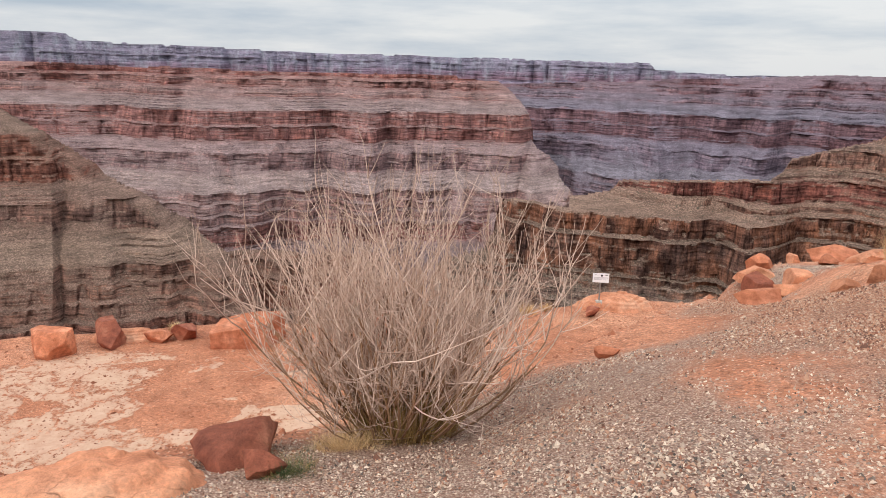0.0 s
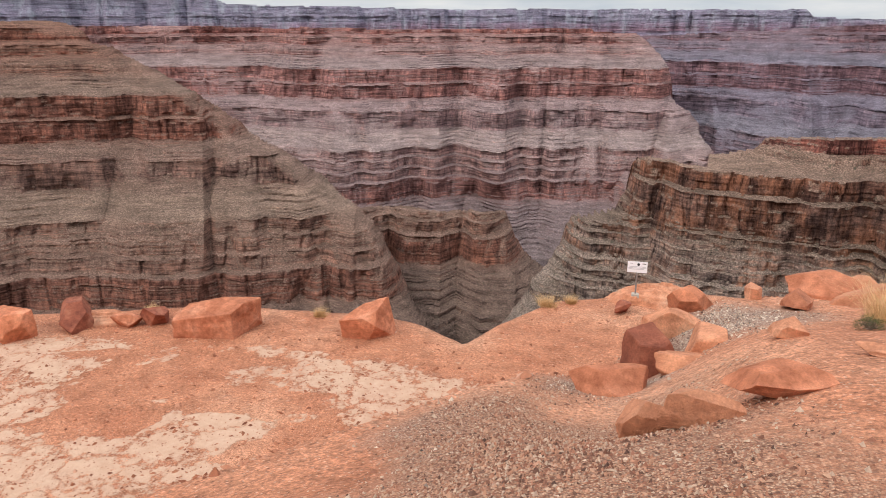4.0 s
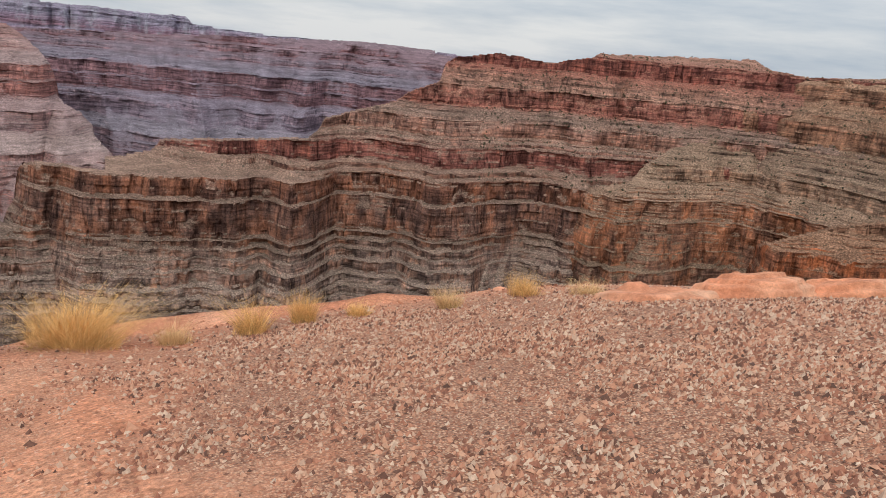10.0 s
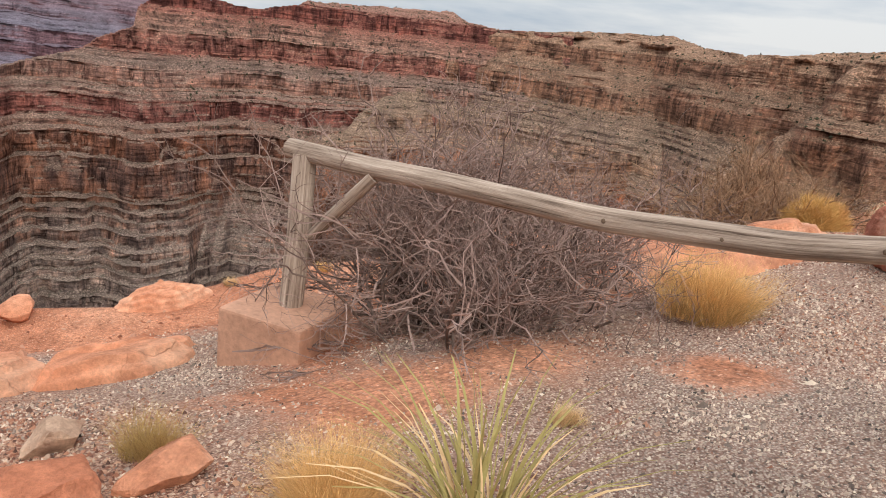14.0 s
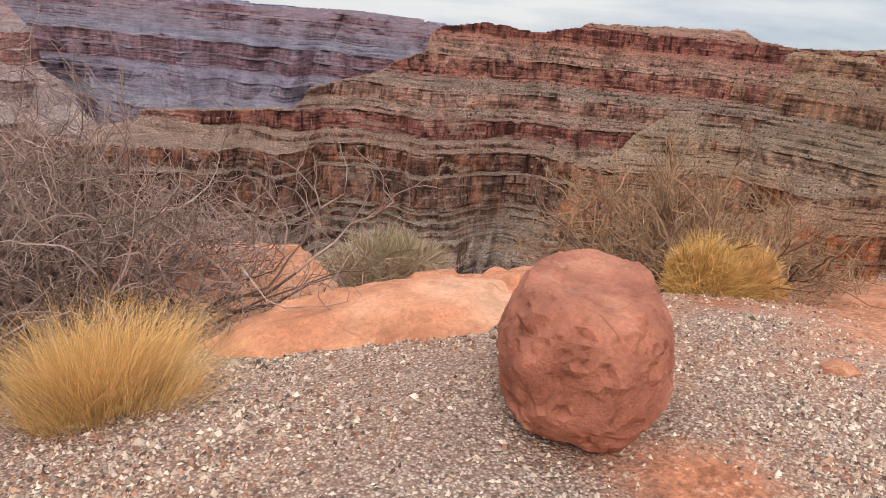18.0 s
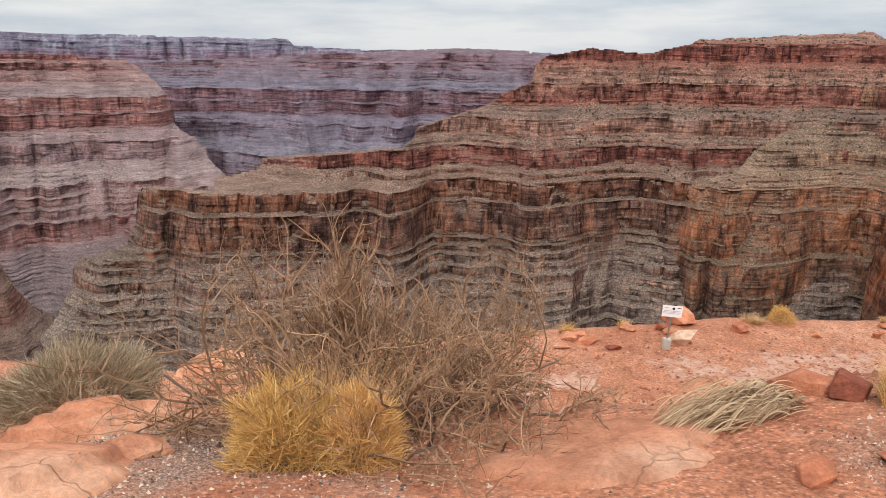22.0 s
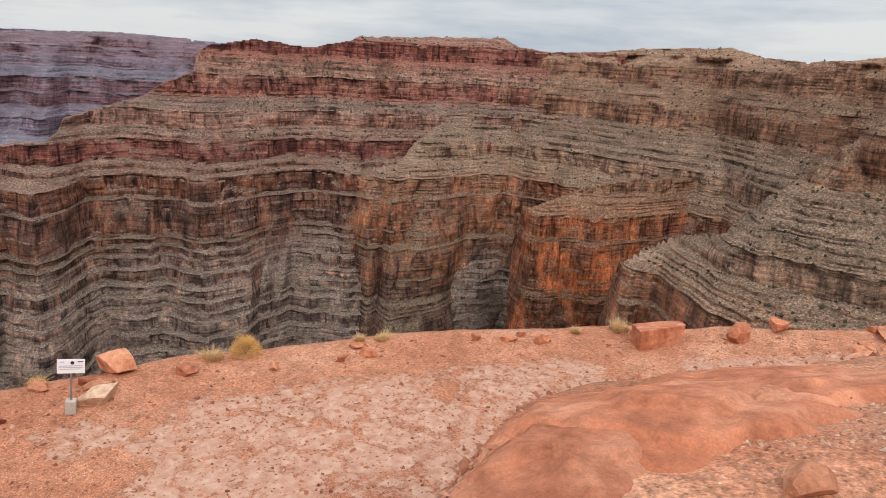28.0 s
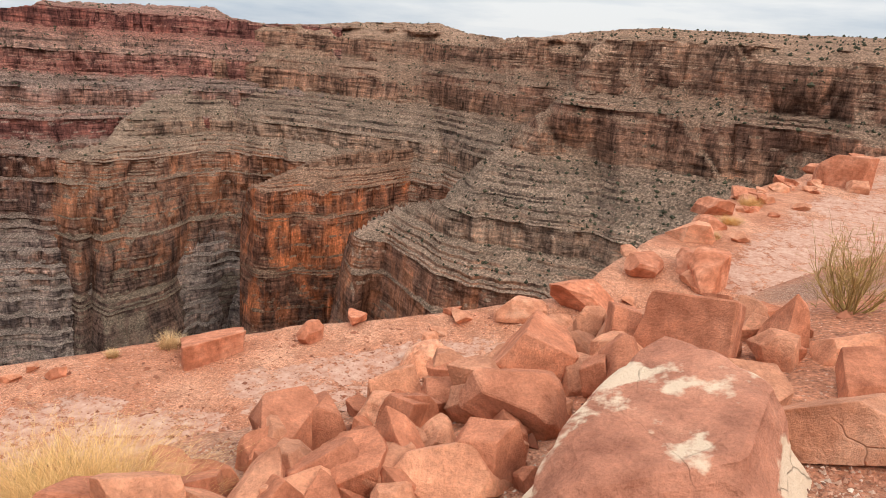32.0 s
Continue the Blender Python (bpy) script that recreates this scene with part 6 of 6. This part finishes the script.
part("leaf_rosette", tri_mesh("leaf_rosette", v, f, MAT_DEADLEAF), pile)
rock_ = rock_mesh("leaf_base", 0.55, 0.24, 0.07, 161, MAT_DEADLEAF, level=2)
part("leaf_base", rock_, pile, "matted bleached heart of the heap")
tagged(pile, "heap of bleached dead yucca leaves on gravel", "dead leaves")

grass(26.78, 6.9, 0.38, 0.34, 162, "straw grass clump beside red stones", MAT_STRAW, 800, group="grasses by red stones")
grass(27.66, 6.72, 0.54, 0.47, 163, "full golden grass clump behind red stones", MAT_STRAW, 1100, group="grasses by red stones")
grass(27.3, 7.0, 0.6, 0.28, 164, "low pale grass between two clumps", MAT_PALEGRASS, 420, group="grasses by red stones")
for i, (x, y, w, d, h) in enumerate(((26.68, 7.12, 0.22, 0.2, 0.16), (27.15, 6.68, 0.42, 0.3, 0.17), (26.65, 7.35, 0.4, 0.28, 0.12), (27.9, 6.5, 0.22, 0.16, 0.12), (28.1, 6.35, 0.26, 0.2, 0.12), (27.75, 6.08, 0.5, 0.18, 0.1), (28.3, 6.7, 0.5, 0.3, 0.14), (25.75, 6.55, 0.22, 0.16, 0.08), (26.1, 6.45, 0.16, 0.12, 0.06), (27.0, 5.95, 0.12, 0.1, 0.08), (25.3, 6.1, 0.2, 0.14, 0.06))):
    rock(x, y, w, d, h, 170 + i, "angular red stone bordering the gravel", MAT_STONE if i % 3 else MAT_DARKSTONE, group="stones bordering the gravel")
rock(26.45, 5.95, 0.9, 0.6, 0.3, 185, "large smooth salmon rock beside the path", MAT_SLAB, turn=-25, round_=0.6, sink=0.25, level=3)
rock(25.85, 5.85, 0.5, 0.3, 0.14, 186, "low flat red rock beside the path", MAT_STONE, round_=0.5, sink=0.25)

# ---------------------------------------------------------------- terrace beyond
warning_sign(34.5, 17.3, 0.76, -28, "small white warning sign in a concrete foot", 4)
rock(35.05, 17.35, 0.72, 0.5, 0.4, 191, "cream-topped red stone beside a sign", MAT_PALESTONE, turn=10, round_=0.3)
rock(35.95, 18.55, 0.9, 0.7, 0.5, 192, "pale salmon boulder at the rim", MAT_SLAB, round_=0.3)
rock(33.4, 17.8, 0.4, 0.25, 0.14, 193, "flat dark red stone on the terrace", MAT_DARKSTONE)
outcrop(24.9, 20.9, 2.2, 1.1, 0.5, 194, "pale rock shelf at the terrace rim", -20)
TU = "tufts on the terrace rim"
for i, (x, y, w, h, m_) in enumerate(((29.0, 19.9, 0.7, 0.34, MAT_STRAW), (26.5, 20.6, 0.5, 0.3, MAT_PALEGRASS), (32.0, 19.4, 0.55, 0.3, MAT_PALEGRASS), (32.9, 19.1, 0.55, 0.36, MAT_STRAW), (34.5, 18.9, 0.45, 0.3, MAT_STRAW), (37.7, 17.7, 0.7, 0.38, MAT_PALEGRASS), (40.8, 16.4, 0.4, 0.25, MAT_PALEGRASS),
                                      (31.0, 19.5, 0.4, 0.25, MAT_PALEGRASS), (46.2, 12.5, 0.8, 0.46, MAT_PALEGRASS), (45.3, 13.2, 0.4, 0.26, MAT_PALEGRASS), (41.2, 16.1, 0.5, 0.28, MAT_PALEGRASS), (64.5, 0.6, 1.2, 0.6, MAT_STRAW), (61.2, 1.2, 1.2, 0.5, MAT_STRAW), (58.8, 1.8, 0.7, 0.4, MAT_PALEGRASS))):
    grass(x, y, w, h, 200 + i, "small straw grass tuft on the rim", m_, 200, 0.011, group=TU)
leafy(38.35, 17.5, 0.62, 0.42, 216, "bright yellow bush at the canyon rim", MAT_YELLOW, 900, "yellow_bush", 0.06)
rock(46.45, 11.55, 1.75, 1.0, 0.58, 217, "large flat-topped red block near the rim", MAT_STONE, turn=-28, cuts=5, level=3, block=True)
rock(47.95, 10.1, 0.6, 0.5, 0.52, 218, "upright angular red stone near the rim", MAT_STONE, cuts=5)
for i in range(26):
    r_ = random.Random(400 + i)
    x = r_.uniform(26, 48)
    y = float(interp(x, RIM_Y)) - r_.uniform(0.5, 1.6)
    rock(x, y, r_.uniform(0.2, 0.5), r_.uniform(0.18, 0.4), r_.uniform(0.1, 0.24), 400 + i, "small red stone near the terrace rim", MAT_STONE if i % 2 else MAT_SLAB, group="stones on the terrace", level=1)

# ---------------------------------------------------------------- rubble corner
outcrop(33.2, 5.7, 2.6, 1.6, 0.16, 221, "weathered salmon bedrock hump with hollows", -25, mat=MAT_STONE, steps=2)
outcrop(34.6, 5.55, 2.5, 1.8, 0.1, 222, "smooth salmon bedrock hump above the terrace", -30, mat=MAT_STONE, steps=2)
outcrop(32.2, 5.75, 1.3, 0.9, 0.12, 223, "low red bedrock hump at the gravel edge", 10, mat=MAT_STONE, steps=1)
outcrop(30.0, 5.7, 0.9, 0.6, 0.1, 224, "red bedrock ledge at the gravel edge", 0, steps=2)
for i, (x, y, w, d, h) in enumerate(((32.55, 4.85, 0.3, 0.2, 0.12), (34.6, 4.3, 0.16, 0.12, 0.07), (34.0, 3.95, 0.14, 0.1, 0.05), (35.2, 3.5, 0.2, 0.14, 0.09), (33.5, 5.3, 0.35, 0.25, 0.12))):
    rock(x, y, w, d, h, 230 + i, "flat salmon stone lying on red gravel", MAT_SLAB, group="stones on red gravel")
rock(33.78, 4.02, 0.72, 0.5, 0.2, 238, "smooth orange rock half sunk in red gravel", MAT_ORANGESTONE, turn=25, round_=0.62, sink=0.3, level=3)
rock(33.22, 4.42, 0.85, 0.42, 0.15, 239, "low orange rock breaking through red gravel", MAT_ORANGESTONE, turn=-30, round_=0.6, sink=0.3, level=3)
grass(36.0, 4.42, 1.55, 0.42, 240, "wide dry grass clump with olive base", MAT_STRAW, 2000, 0.004, base_mat=MAT_OLIVE)
grass(36.55, 4.85, 0.6, 0.3, 241, "olive dry grass below the rubble", MAT_OLIVE, 420)
HEAP = "rubble heap of broken sandstone"
rock(37.02, 2.05, 1.5, 0.9, 0.56, 257, "very large salmon boulder with a cream face", stone_material("cream_faced_sandstone", (0.44, 0.165, 0.095), (0.54, 0.22, 0.13), (0.6, 0.29, 0.18), 0.7, pale=0.9, cracks=0.3), turn=-12, cuts=7, round_=0.3, name="boulder", level=4, sink=0.2, rough=0.07, block=True)
for i, (x, y, w, d, h, up_) in enumerate(((38.3, 3.05, 0.72, 0.55, 0.6, 0.05), (38.65, 2.05, 0.85, 0.55, 0.58, 0.12), (37.6, 2.85, 0.68, 0.5, 0.36, 0.1), (36.85, 2.95, 0.58, 0.45, 0.32, 0), (37.1, 3.55, 0.3, 0.26, 0.22, 0), (37.62, 3.6, 0.38, 0.32, 0.34, 0.02), (36.75, 3.4, 0.5, 0.36, 0.22, 0),
                                         (37.55, 1.45, 0.62, 0.45, 0.42, 0), (39.3, 1.5, 0.4, 0.34, 0.4, 0.05), (39.0, 1.15, 0.55, 0.4, 0.24, 0), (38.4, 1.2, 0.55, 0.4, 0.24, 0), (39.55, 2.8, 0.38, 0.3, 0.36, 0.1), (38.85, 2.5, 0.42, 0.34, 0.4, 0.2), (39.2, 2.3, 0.4, 0.34, 0.36, 0.15), (38.1, 2.45, 0.36, 0.3, 0.26, 0.25), (38.05, 1.75, 0.5, 0.36, 0.3, 0.05), (37.95, 3.35, 0.4, 0.3, 0.3, 0.0), (36.3, 3.75, 0.42, 0.32, 0.24, 0), (36.6, 3.95, 0.3, 0.26, 0.26, 0))):
    z_ = float(ground_z(x, y))
    rock(x, y, w * 0.85, d * 0.85, 0.72 * h + 0.8 * up_, 260 + i, "broken red sandstone block in a rubble heap", (MAT_STONE, MAT_SLAB, MAT_STONE, MAT_SLAB)[i % 4] if i != 1 else MAT_STONE, cuts=6, tilt=24, sink=0.06, group=HEAP, level=3 if i < 8 else 2, rough=0.04, block=i % 3 != 2)
splinters = []
for i in range(260):
    r_ = random.Random(700 + i)
    u = r_.random()
    x, y = 36.0 + 4.2 * u + r_.gauss(0, 0.16), 4.05 - 2.0 * u + r_.gauss(0, 0.42 + 0.12 * u)
    s_ = 0.06 + 0.24 * r_.random() ** 2.2
    w_, d_, h_ = s_ * r_.uniform(1, 1.6), s_ * r_.uniform(0.8, 1.2), s_ * r_.uniform(0.7, 1.2)
    if s_ > 0.115:
        rock(x, y, w_, d_, h_, 700 + i, "broken red sandstone lump in a rubble heap", (MAT_STONE, MAT_SLAB, MAT_STONE, MAT_SLAB)[i % 4], cuts=6, tilt=25, group=HEAP, level=1, block=i % 2 == 0)
    else:
        splinters.append((x, y, float(ground_z(x, y)) + 0.1 * s_, s_ * 0.6))
splinters = np.array(splinters)
tagged(new("rubble_splinters", octa_mesh("rubble_splinters", splinters[:, :3], splinters[:, 3], MAT_TERRACEPEBBLE, 71, 0.8)), "small red splinters between the rubble blocks", "stones", kind="stuff")
shrub(40.3, 1.0, 0.9, 0.7, 300, "thin olive brown bush beside the rubble", stems=50, depth=2, mat=MAT_OLIVE, up=0.5, forks=3, radius=0.006, wander=0.25, name="thin_bush")
grass(39.6, 0.6, 0.5, 0.25, 301, "low pale grass beside the rubble", MAT_PALEGRASS, 260)
rock(54.3, 1.8, 1.5, 1.1, 1.0, 302, "angular red block on the far terrace", MAT_STONE, cuts=5)
outcrop(47.7, 7.0, 2.2, 1.5, 0.7, 303, "broken salmon slab below the rubble heap", 20, steps=3)
rock(71.3, -3.2, 2.4, 1.6, 1.6, 304, "large dark red boulder on the far rim", MAT_STONE, cuts=5)
for i in range(60):
    r_ = random.Random(900 + i)
    x = r_.uniform(49, 80)
    y = float(interp(x, RIM_Y)) - abs(r_.gauss(0.6, 0.9))
    s_ = 0.3 + 0.9 * r_.random() ** 2
    rock(x, y, s_ * 1.4, s_, s_ * 0.6, 900 + i, "angular red stone on the far rim", MAT_STONE if i % 2 else MAT_SLAB, cuts=6, group="stones on the far rim", level=1)

# ---------------------------------------------------------------- dots of brush on the far slopes
rg = np.random.RandomState(31)
picked = []
for nm, count in (("canyon_wall_ridge", 900), ("canyon_spur_block", 1100), ("canyon_mound", 1500)):
    cc, slope_, AA, bed_ = SURFACES[nm]
    ii, jj = np.where((slope_ > 0.5) & (AA > 34) & (bed_ > -222))
    pk = rg.choice(len(ii), count)
    picked.append(cc[ii[pk], jj[pk]])
ce = np.concatenate(picked)
ce = np.concatenate([ce + np.array([0, 0, 0.8]) + rg.randn(*ce.shape) * 0.5 for _ in range(3)])
far_brush = new("slope_brush", octa_mesh("slope_brush", ce, 0.8 + 2.0 * rg.rand(len(ce)) ** 3, MAT_SLOPEBRUSH, 33, 0.85))
tagged(far_brush, "dark scattered bushes on the canyon slopes", "bushes", kind="stuff")
